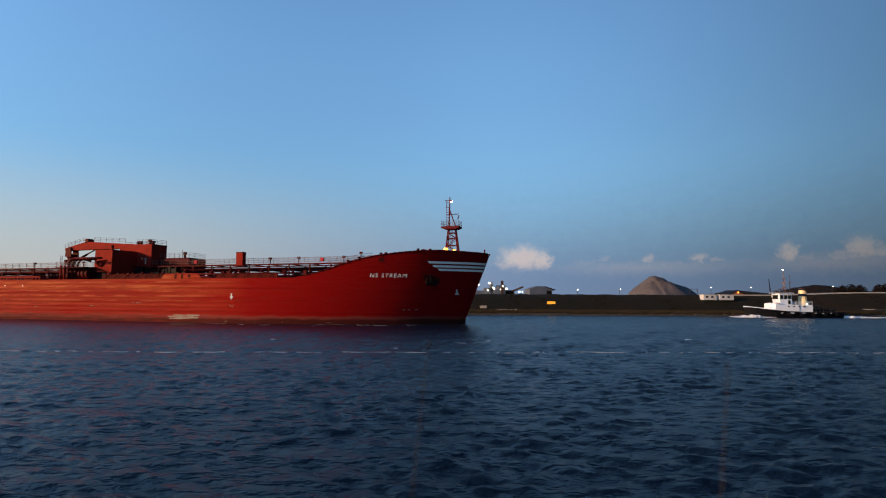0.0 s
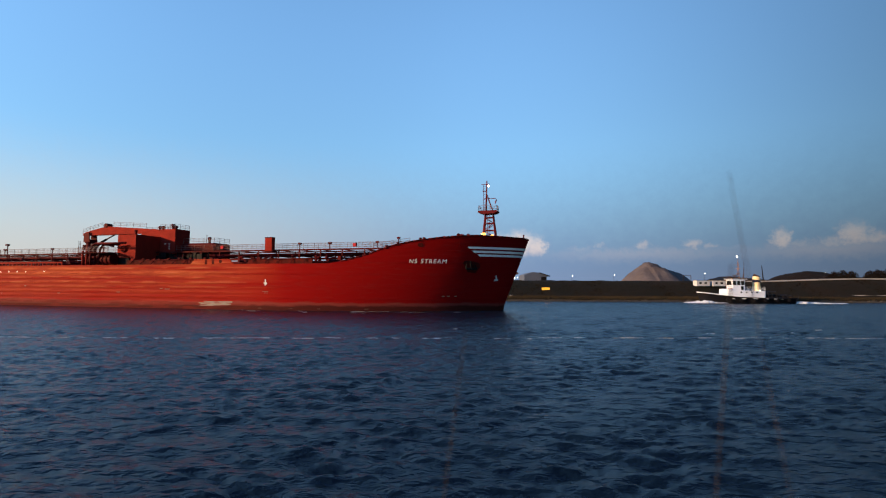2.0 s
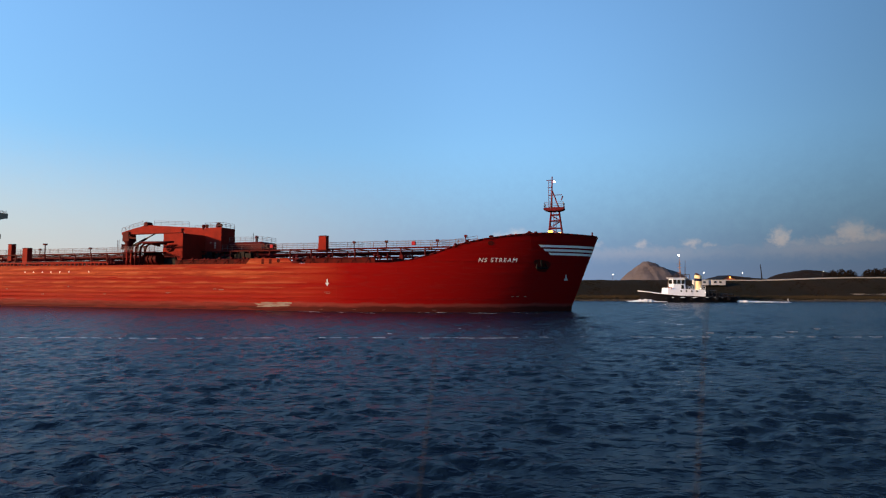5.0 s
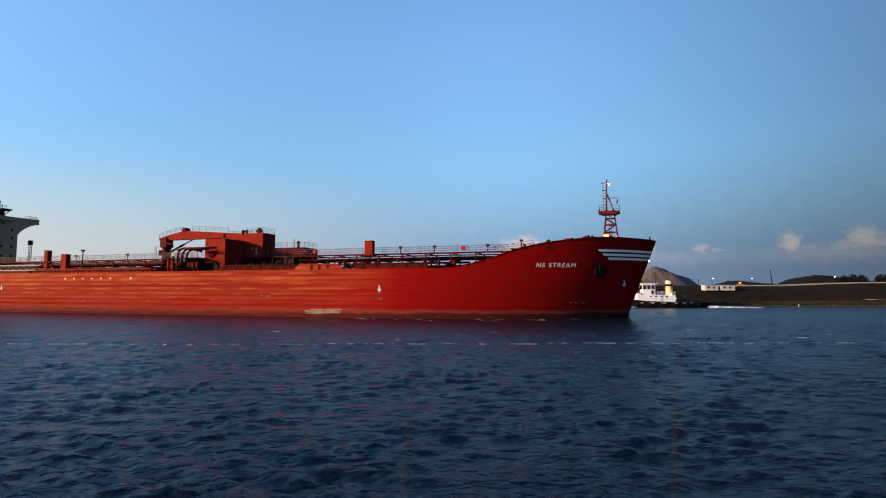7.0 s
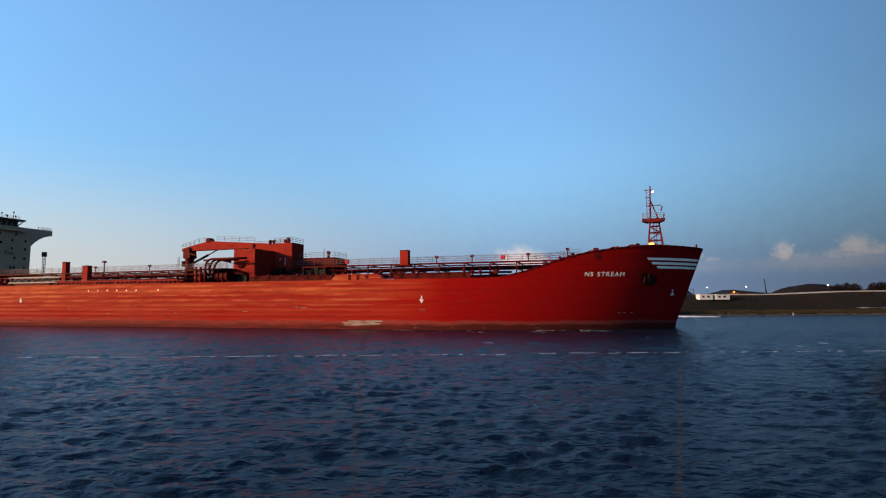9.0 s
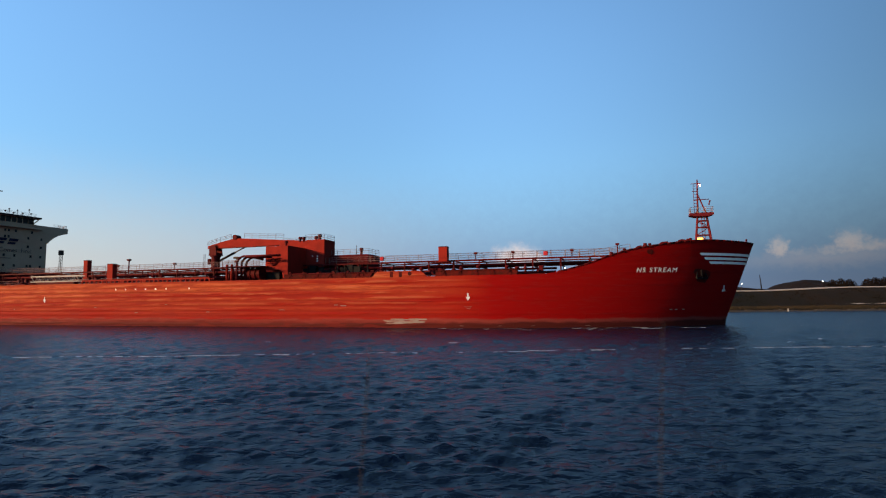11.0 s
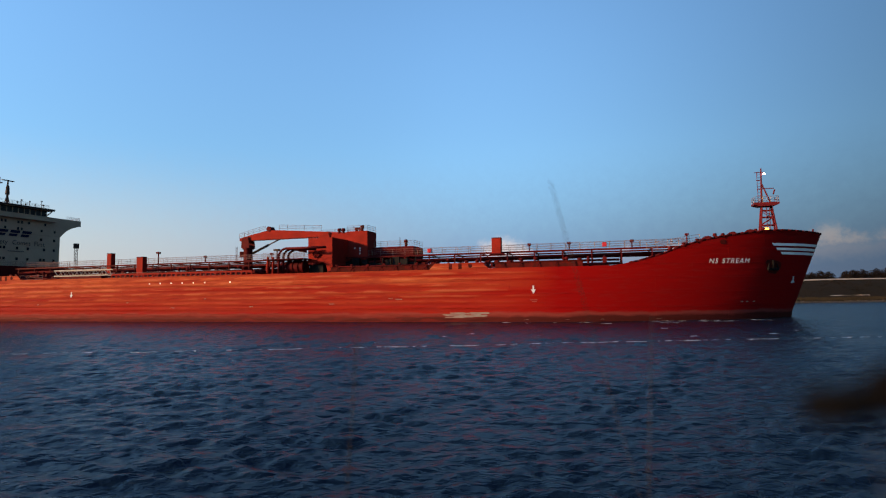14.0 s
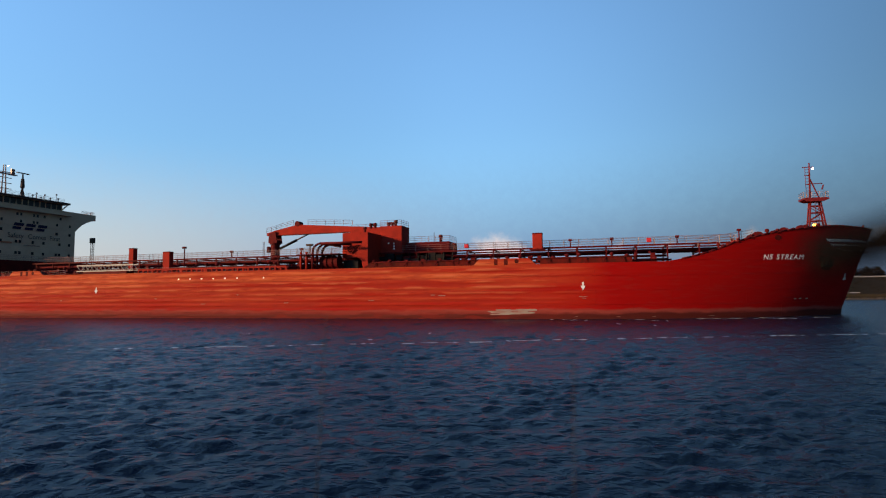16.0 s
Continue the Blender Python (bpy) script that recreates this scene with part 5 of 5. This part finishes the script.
def build_shore():
    # shed with a curved roof
    y = 330.0
    x0, x1 = y * math.tan(radians(8.95)), y * math.tan(radians(11.5))
    k = y / math.cos(radians(10.2))
    zt = [EYE + k * math.tan(radians(e)) for e in (1.15, 1.42, 1.38, 1.12)]
    shed = thing("storage_shed", Matrix.Translation((0, 0, 0)), "blue-grey clad storage shed on the far shore", "shed")
    bm = bmesh.new()
    w = x1 - x0
    add_prism(bm, [(x0, 4.8), (x0, zt[0]), (x0 + w * 0.3, zt[1]), (x0 + w * 0.62, zt[2]), (x1 - w * 0.12, zt[3]), (x1 - w * 0.12, 4.8)], y, y + 22)
    part("wall", bm, SHED, shed)
    bm = bmesh.new()
    add_prism(bm, [(x0 + w * 0.6, zt[2] + 0.1), (x0 + w * 0.6, zt[2] - 0.4), (x1, zt[3] - 0.75), (x1, zt[3] - 0.3)], y - 1, y + 23)
    part("roof", bm, BLACK, shed)
    bm = bmesh.new()
    add_box(bm, x0 + w * 0.66, x1 - w * 0.14, y - 0.1, y + 0.5, 4.8, zt[3] - 1.0)
    part("door", bm, BLACK, shed)
    # terminal with conveyor and many lamps
    plant = thing("terminal_plant", Matrix.Translation((0, 0, 0)), "dark bulk terminal plant dotted with lit lamps", "industrial plant")
    y = 420.0

    def px(az):
        return y * math.tan(radians(az))

    def pz(el):
        return EYE + y * 1.005 * math.tan(radians(el))
    for a0, a1, e in ((2.6, 4.3, 0.95), (4.3, 5.6, 1.25), (5.6, 6.5, 1.5), (6.5, 7.4, 1.0), (4.9, 5.2, 1.8)):
        bm = bmesh.new()
        add_box(bm, px(a0), px(a1), y, y + 9, 4.8, pz(e), 0.3)
        part("block", bm, SHED if e != 1.0 else COAL, plant)
    bm = bmesh.new()
    add_box(bm, px(6.0), px(6.25), y - 2, y, 4.8, pz(1.95), 0.1)
    part("tower", bm, STEEL, plant)
    bm = bmesh.new()
    add_tube(bm, (px(7.2), y, pz(0.9)), (px(8.3), y, pz(1.35)), 0.7, sides=6)
    part("conveyor", bm, STEEL, plant)
    rng = random.Random(2)
    for k in range(16):
        a = rng.uniform(2.8, 8.4)
        bm = bmesh.new()
        add_ball(bm, (px(a), y - 3, pz(rng.uniform(0.85, 1.75) if a < 6.8 else rng.uniform(0.72, 0.85))), rng.uniform(0.22, 0.45))
        part("lamp", bm, LAMP_DIM, plant)
    # yellow sign board on the slope
    x, y, z = set_at(11.1, -0.55, 157)
    sign = thing("sign_board", Matrix.Translation((x, y, 0)), "yellow-orange shore sign board on two posts", "sign")
    bm = bmesh.new()
    add_box(bm, -1.15, 1.15, -0.06, 0.06, z, z + 1.15, 0.03)
    part("board", bm, YELLOW, sign)
    for dx in (-0.8, 0.8):
        bm = bmesh.new()
        add_tube(bm, (dx, 0.12, 2.0), (dx, 0.12, z + 0.9), 0.06)
        part("post", bm, STEEL, sign)
    # two white cabins
    for a0, a1 in ((25.05, 26.15), (26.4, 27.55)):
        y = 160.5
        x0, x1 = y * math.tan(radians(a0)), y * math.tan(radians(a1))
        cab = thing("site_cabin", Matrix.Translation((x0, y - 1.5, 4.3)), "white site cabin on the dyke", "cabin", "site cabins")
        bm = bmesh.new()
        add_box(bm, 0, x1 - x0, 0, 2.4, 0, 1.5, 0.05)
        body = part("body", bm, DULL_WHITE, cab)
        bm = bmesh.new()
        add_box(bm, -0.08, x1 - x0 + 0.08, -0.1, 2.5, 1.5, 1.6)
        part("roof", bm, ROAD, cab)
        for k in range(2):
            bm = bmesh.new()
            add_box(bm, 0.7 + k * 1.5, 1.4 + k * 1.5, -0.03, 0.03, 0.6, 1.15)
            part("window", bm, GLASS, body)
    # house with orange roof and a lamp
    y = 172.0
    x0, x1 = y * math.tan(radians(27.3)), y * math.tan(radians(28.8))
    house = thing("shore_house", Matrix.Translation((x0, y, 0)), "small house with an orange lit gable behind the dyke", "house")
    w = x1 - x0
    zr = EYE + y / math.cos(radians(28)) * math.tan(radians(0.95))
    bm = bmesh.new()
    add_prism(bm, [(0, 5.0), (0, 5.75), (w / 2, zr - 0.1), (w, 5.75), (w, 5.0)], 0, 7)
    part("wall", bm, ROOF_RED, house)
    for s in (0, 1):
        bm = bmesh.new()
        a, b = ((-0.2, 5.62), (w / 2, zr + 0.02)) if s == 0 else ((w + 0.2, 5.62), (w / 2, zr + 0.02))
        add_prism(bm, [a, b, (b[0], b[1] + 0.12), (a[0], a[1] + 0.12)], -0.3, 7.3)
        part("roof", bm, BLACK, house)
    bm = bmesh.new()
    add_ball(bm, (w * 0.55, -0.2, zr - 0.55), 0.22)
    part("lamp", bm, LAMP_YELLOW, house, "lit orange lamp")
    # portal frame and a leaning pole
    y = 168.0
    for az0, az1, el in ((24.1, 24.75, 0.95),):
        f = thing("portal_frame", Matrix.Translation((0, 0, 0)), "dark steel portal frame on the dyke", "frame")
        for a in (az0, az1):
            bm = bmesh.new()
            x = y * math.tan(radians(a))
            add_tube(bm, (x, y, 5.2), (x, y, 0.5 + EYE + y * 1.1 * math.tan(radians(el))), 0.09)
            part("post", bm, STEEL, f)
        bm = bmesh.new()
        z = 0.45 + EYE + y * 1.1 * math.tan(radians(el))
        add_tube(bm, (y * math.tan(radians(az0)), y, z), (y * math.tan(radians(az1)), y, z), 0.07)
        part("beam", bm, STEEL, f)
    x, y, z = set_at(30.6, 1.95, 180)
    t = thing("mooring_mast", Matrix.Translation((x, y, 0)), "dark thick mast on the dyke", "mast")
    bm = bmesh.new()
    add_tube(bm, (0.5, 0, 4.8), (0, 0, z), 0.24, 0.1, 8)
    add_box(bm, -0.8, 0.5, -0.2, 0.2, 5.8, 6.2)
    part("pole", bm, BLACK, t)
    # pale road along the top of the dyke, climbing to the east
    bm = bmesh.new()
    prev = None
    for x in np.arange(86, 330, 3.0):
        z = float(bank_top(np.array(x)))
        col = [bm.verts.new((x, 165.2, z - 0.12)), bm.verts.new((x, 165.2, z + 0.22)), bm.verts.new((x, 171, z + 0.24)), bm.verts.new((x, 171, z - 0.2))]
        if prev:
            for i in range(3):
                bm.faces.new((prev[i], col[i], col[i + 1], prev[i + 1]))
        prev = col
    tagged(new("road", mesh_of("road", bm, ROAD)), "pale concrete road edge on top of the dyke", "road", kind="structure")

    # pale concrete slabs on the slope and a white marker at the water's edge
    for x0, x1, y, z, name, label in ((112.0, 128.0, 153.5, 1.72, "concrete_slab", "long pale concrete slab on the dyke slope"), (10.4, 12.2, 153.5, 2.2, "concrete_slab", "small white concrete block on the dyke"), (14.5, 21.0, 152.0, 1.25, "concrete_slab", "low pale kerb of concrete on the dyke")):
        bm = bmesh.new()
        n = 6
        for k in range(n):
            a, b = x0 + (x1 - x0) * k / n, x0 + (x1 - x0) * (k + 0.94) / n
            add_box(bm, a, b, y, y + 0.8, z - 0.5, z + 0.16 + 0.05 * (k % 3), 0.03)
        tagged(new(name, mesh_of(name, bm, ROAD)), label, "slab")
    bm = bmesh.new()
    add_tube(bm, (94.3, 147.4, -0.5), (94.3, 147.4, 0.6), 0.17, 0.14, 10)
    add_ball(bm, (94.3, 147.4, 0.6), 0.15)
    tagged(new("marker_buoy", mesh_of("marker_buoy", bm, DULL_WHITE)), "small white marker at the far water's edge", "marker")


build_shore()


# ---- reeds of the near bank, close before the lens, out of focus ----
DARK_PLUME = material("dark_plume", (0.003, 0.003, 0.003), 0.9, second=(0.005, 0.004, 0.004), scale=30, amount=0.8, spec=0.02)
DRY_STALK = material("dry_stalk", (0.026, 0.021, 0.018), 0.8, second=(0.018, 0.014, 0.012), scale=20, amount=0.8, spec=0.1)


def reed_stalk(base, length, radius, head, label):
    """A stalk from its root upwards, with blades, or a plume at the tip."""
    t = thing("reed", Matrix.Translation(base), label, "reed", "reeds on the near bank")
    bm = bmesh.new()
    n = 7
    pts = [(0.012 * math.sin(k * 0.9), 0.01 * math.cos(k * 0.7) - 0.01, length * k / n) for k in range(n)] + [(0, 0, length)]
    for k in range(n):
        add_tube(bm, pts[k], pts[k + 1], radius * (1 - 0.09 * k), radius * (1 - 0.09 * (k + 1)), 6)
    part("stalk", bm, DRY_STALK, t, smooth=True)
    rng = random.Random(int(length * 100))
    if head:
        bm = bmesh.new()
        for k in range(60):
            u = rng.random()
            tip = Vector((-0.014 + 0.060 * u, rng.uniform(-0.006, 0.006), length + 0.008 * (rng.random() - 0.5) - 0.016 * u * u))
            add_tube(bm, (tip.x * 0.8 + 0.004, 0, tip.z - 0.004), tip, 0.0012, 0.0006, 5)
            add_ball(bm, tip, 0.0036, 0.9, 6)
        part("plume", bm, DARK_PLUME, t, "dark seed plume")
    else:
        for k in range(2):
            bm = bmesh.new()
            z, a = length * (0.55 + 0.12 * k), 2.0 + 2.6 * k
            tip = Vector((math.cos(a) * 0.1, math.sin(a) * 0.05 + 0.03, z + 0.16))
            add_tube(bm, (0, 0, z), tip, 0.0022, 0.0006, 4)
            part("blade", bm, DRY_STALK, t)
    return t


def swaying(base, length, away, rows):
    """The stalk's poses: it leans in the wind so that its tip lies on the bearings given (degrees right, degrees up)."""
    out = []
    for t, right, up in rows:
        a, e = radians(right), radians(up)
        d = Vector((math.sin(a) * math.cos(e), math.cos(a) * math.cos(e), math.sin(e)))
        tip = Vector((0, 0, EYE)) + d * away
        lean = (tip - Vector(base)).normalized()
        out.append((t, Matrix.Translation(tip - lean * length) @ Vector((0, 0, 1)).rotation_difference(lean).to_matrix().to_4x4()))
    return out


REED_A, REED_D, REED_B, REED_C = (0.72, 0.72, 2.15), (0.20, 0.70, 2.15), (-0.14, 0.80, 2.15), (0.75, 0.5, 2.15)
reed_a = reed_stalk(REED_A, 1.97, 0.0014, False, "thin dry reed stalk close to the lens")
reed_d = reed_stalk(REED_D, 1.90, 0.0023, False, "thin dry reed stalk close to the lens")
reed_b = reed_stalk(REED_B, 1.86, 0.0026, False, "thin dry reed stalk close to the lens")
reed_c = reed_stalk(REED_C, 1.93, 0.0009, True, "dark reed with a seed plume close to the lens")


# ---- cumulus bank low over the far horizon ----
CLOUDS = [(21.0, 3.1, 14.0, 0.8, 0.58), (36.0, 3.2, 10.0, 0.85, 0.64), (8.3, 4.35, 2.6, 1.0, 1.0), (10.2, 4.0, 1.2, 0.7, 0.9), (6.6, 3.7, 1.6, 0.6, 0.6), (14.6, 3.75, 2.2, 0.45, 0.45), (16.4, 4.15, 0.9, 0.45, 0.5), (20.6, 4.0, 1.1, 0.45, 0.7), (25.0, 4.05, 1.1, 0.45, 0.75), (26.6, 3.9, 0.7, 0.35, 0.6), (28.6, 3.7, 2.6, 0.4, 0.4), (32.2, 4.35, 0.9, 0.75, 1.0), (33.5, 3.8, 2.0, 0.5, 0.6), (37.4, 4.5, 1.4, 0.95, 1.0), (38.8, 4.1, 1.9, 0.6, 0.8), (35.9, 3.9, 1.5, 0.5, 0.7), (42.0, 4.2, 2.0, 0.7, 0.8)]


def build_clouds():
    m = bpy.data.materials.new("evening_cloud")
    m.use_nodes = True
    n, l = m.node_tree.nodes, m.node_tree.links
    n.remove(n["Principled BSDF"])

    def maths(op, *values):
        r = n.new("ShaderNodeMath")
        r.operation = op
        for i, v in enumerate(values):
            if isinstance(v, (int, float)):
                r.inputs[i].default_value = v
            else:
                l.new(v, r.inputs[i])
        return r.outputs[0]

    def ranged(v, a, b, lo=0.0, hi=1.0):
        r = n.new("ShaderNodeMapRange")
        r.interpolation_type = "SMOOTHSTEP"
        for key, w in (("From Min", a), ("From Max", b), ("To Min", lo), ("To Max", hi)):
            r.inputs[key].default_value = w
        l.new(v, r.inputs["Value"])
        return r.outputs[0]
    uv = n.new("ShaderNodeUVMap")
    tex = n.new("ShaderNodeTexNoise")
    tex.inputs["Scale"].default_value, tex.inputs["Detail"].default_value, tex.inputs["Roughness"].default_value = 1.2, 8, 0.6
    l.new(uv.outputs[0], tex.inputs["Vector"])
    warp = n.new("ShaderNodeVectorMath")
    warp.operation = "MULTIPLY_ADD"
    warp.inputs[1].default_value = (2.6, 1.5, 0)
    off = n.new("ShaderNodeVectorMath")
    off.operation = "ADD"
    off.inputs[1].default_value = (-1.3, -0.75, 0)
    l.new(tex.outputs["Color"], warp.inputs[0]), l.new(uv.outputs[0], warp.inputs[2]), l.new(warp.outputs[0], off.inputs[0])
    sep, raw = n.new("ShaderNodeSeparateXYZ"), n.new("ShaderNodeSeparateXYZ")
    l.new(off.outputs[0], sep.inputs[0]), l.new(uv.outputs[0], raw.inputs[0])
    total = None
    for az, el, w, h, k in CLOUDS:
        h *= 1.4
        k *= 1.0 if az < 12 else 0.82
        dx = maths("DIVIDE", maths("SUBTRACT", sep.outputs[0], az), w)
        dz = maths("DIVIDE", maths("SUBTRACT", sep.outputs[1], el), h)
        d = maths("ADD", maths("MULTIPLY", dx, dx), maths("MULTIPLY", dz, dz))
        v = maths("MULTIPLY", maths("POWER", 2.718, maths("MULTIPLY", d, -1.0)), k)
        total = maths("MAXIMUM", total, v) if total else v
    puff = ranged(total, 0.16, 0.92, 0.0, 0.85)
    band = maths("MULTIPLY", maths("MULTIPLY", ranged(sep.outputs[1], 15.0, 1.5), ranged(raw.outputs[0], -45.0, 12.0, 0.95, 1.0)), 0.92)
    alpha = maths("MAXIMUM", puff, band)
    low, high = n.new("ShaderNodeMix"), n.new("ShaderNodeRGB")
    low.data_type = "RGBA"
    low.inputs["A"].default_value, low.inputs["B"].default_value = (0.41, 0.42, 0.52, 1), (0.102, 0.185, 0.43, 1)
    l.new(ranged(raw.outputs[0], -42.0, 14.0), low.inputs["Factor"])
    high.outputs[0].default_value = (0.56, 0.46, 0.54, 1)
    mix = n.new("ShaderNodeMix")
    mix.data_type = "RGBA"
    l.new(maths("MULTIPLY", puff, ranged(raw.outputs[1], 2.2, 4.2, 0.3, 1.0)), mix.inputs["Factor"]), l.new(low.outputs["Result"], mix.inputs["A"]), l.new(high.outputs[0], mix.inputs["B"])
    em, tr, sh = n.new("ShaderNodeEmission"), n.new("ShaderNodeBsdfTransparent"), n.new("ShaderNodeMixShader")
    l.new(maths("MULTIPLY", ranged(raw.outputs[0], 4.0, 46.0, 1.0, 0.36), CLOUD_GLOW), em.inputs["Strength"])
    l.new(mix.outputs["Result"], em.inputs["Color"])
    l.new(alpha, sh.inputs[0]), l.new(tr.outputs[0], sh.inputs[1]), l.new(em.outputs[0], sh.inputs[2]), l.new(sh.outputs[0], n["Material Output"].inputs["Surface"])
    az, el = np.meshgrid(np.linspace(-75, 75, 151), np.linspace(-0.6, 16, 18), indexing="ij")
    a, e, R = np.radians(az), np.radians(el), 3600.0
    me = grid_mesh("backdrop", R * np.sin(a), R * np.cos(a), R * np.tan(e), m)
    layer = me.uv_layers.new(name="sky")
    for loop in me.loops:
        layer.data[loop.index].uv = (float(az.ravel()[loop.vertex_index]), float(el.ravel()[loop.vertex_index]))
    tagged(new("backdrop", me), "low bank of pink-grey evening clouds over the horizon", "clouds", kind="structure")


build_clouds()


def motions():
    """All that moves: the tanker, the tug, the drifting water."""
    c, s = math.cos(radians(-18.105)), math.sin(radians(-18.105))
    rows = []
    for t in (0, 2, 4, 6, 8, 10, 12, 14, 16):
        d = 3.7173 * t - 0.00538 * ((t - 8) ** 2 / 2 - 32)
        rows.append((t, pose(7.966 + c * d, 93.292 + s * d, 0, 0, 0, -18.251)))
    walk(ship, rows)
    walk(tug, [(t, pose(88.2 - 4.8 * t, 140.0 + 0.25 * t, 0, 0, 0, 180 - 1.0 * t)) for t in (0, 4, 8, 12, 16)])
    walk(reed_a, swaying(REED_A, 1.97, 0.85, [(0, 49, 6), (1.1, 48, 8), (1.5, 37.2, 11.5), (2.0, 28.2, 10.5), (2.5, 31.8, 9.6), (3.0, 37.6, 11.6), (3.5, 23.3, 7.6), (4, 28.8, 9.8), (5, 47, 8), (7.5, 48, 9), (8, 35.4, 13.6), (8.4, 47, 8), (11.5, 47, 7), (12, 35.2, 12.6), (12.5, 47, 7), (13.6, 46, 8), (14, 13.4, 11.3), (14.5, 46, 6), (15, 46, 8), (15.3, 23.5, 13.0), (15.5, 19.1, 12.0), (15.7, 31, 12.5), (16, 46, 8)]))
    walk(reed_d, swaying(REED_D, 1.90, 0.85, [(0, 27.1, -5.5), (1, 27.4, -0.3), (1.5, 30.1, 2.1), (2, 28.2, 2.1), (2.5, 25.2, -5.8), (3, 29.7, 2.3), (3.5, 27.4, -2.5), (4, 28.8, -2.6), (6.5, 21.3, 0.3), (7, 22.8, -4.5), (7.5, 23.6, -3.9), (8, 21.0, -4.1), (8.5, 20.9, -3.8), (9, 23.4, -5.7), (11.5, 22.2, -1.0), (12, 23.9, -0.2), (12.5, 22.1, -4.2), (13.5, 21.3, -3.2), (14, 22.7, -2.4), (14.5, 20.3, 5.6), (15, 20.4, 2.2), (15.5, 21.4, 6.0), (16, 15.8, -6.8)]))
    walk(reed_b, swaying(REED_B, 1.86, 0.9, [(0, -1.4, -4.0), (1.5, 3.1, -4.9), (3.5, 1.0, -5.9), (7, -2.7, -4.9), (9, -7.7, -2.0), (12.5, -6.1, -4.3), (14.5, -7.2, -3.5), (16, -9.2, -2.5)]))
    walk(reed_c, swaying(REED_C, 1.93, 0.18, [(0, 47.4, -1.0), (2.1, 46.1, -13.3), (2.5, 37.3, -15.2), (2.9, 46.1, -13.2), (5, 49.3, -3.4), (8.8, 48.8, -1.4), (9.2, 36.3, -10.4), (9.6, 47.5, -6.0), (11.0, 46.5, -8.2), (11.5, 37.0, -8.8), (11.9, 47.0, -6.8), (13.5, 47.7, -4.3), (14, 39.0, -9.0), (14.3, 38.5, -3.0), (14.5, 43.5, -6.0), (14.7, 34.0, -10.0), (15, 41.8, -5.4), (15.5, 46.5, 1.0), (16, 40.6, 3.4)]))
    walk(water, [(0, pose(13.0, 1.5, 0)), (16, pose(-13.0, -1.5, 0))])


motions()
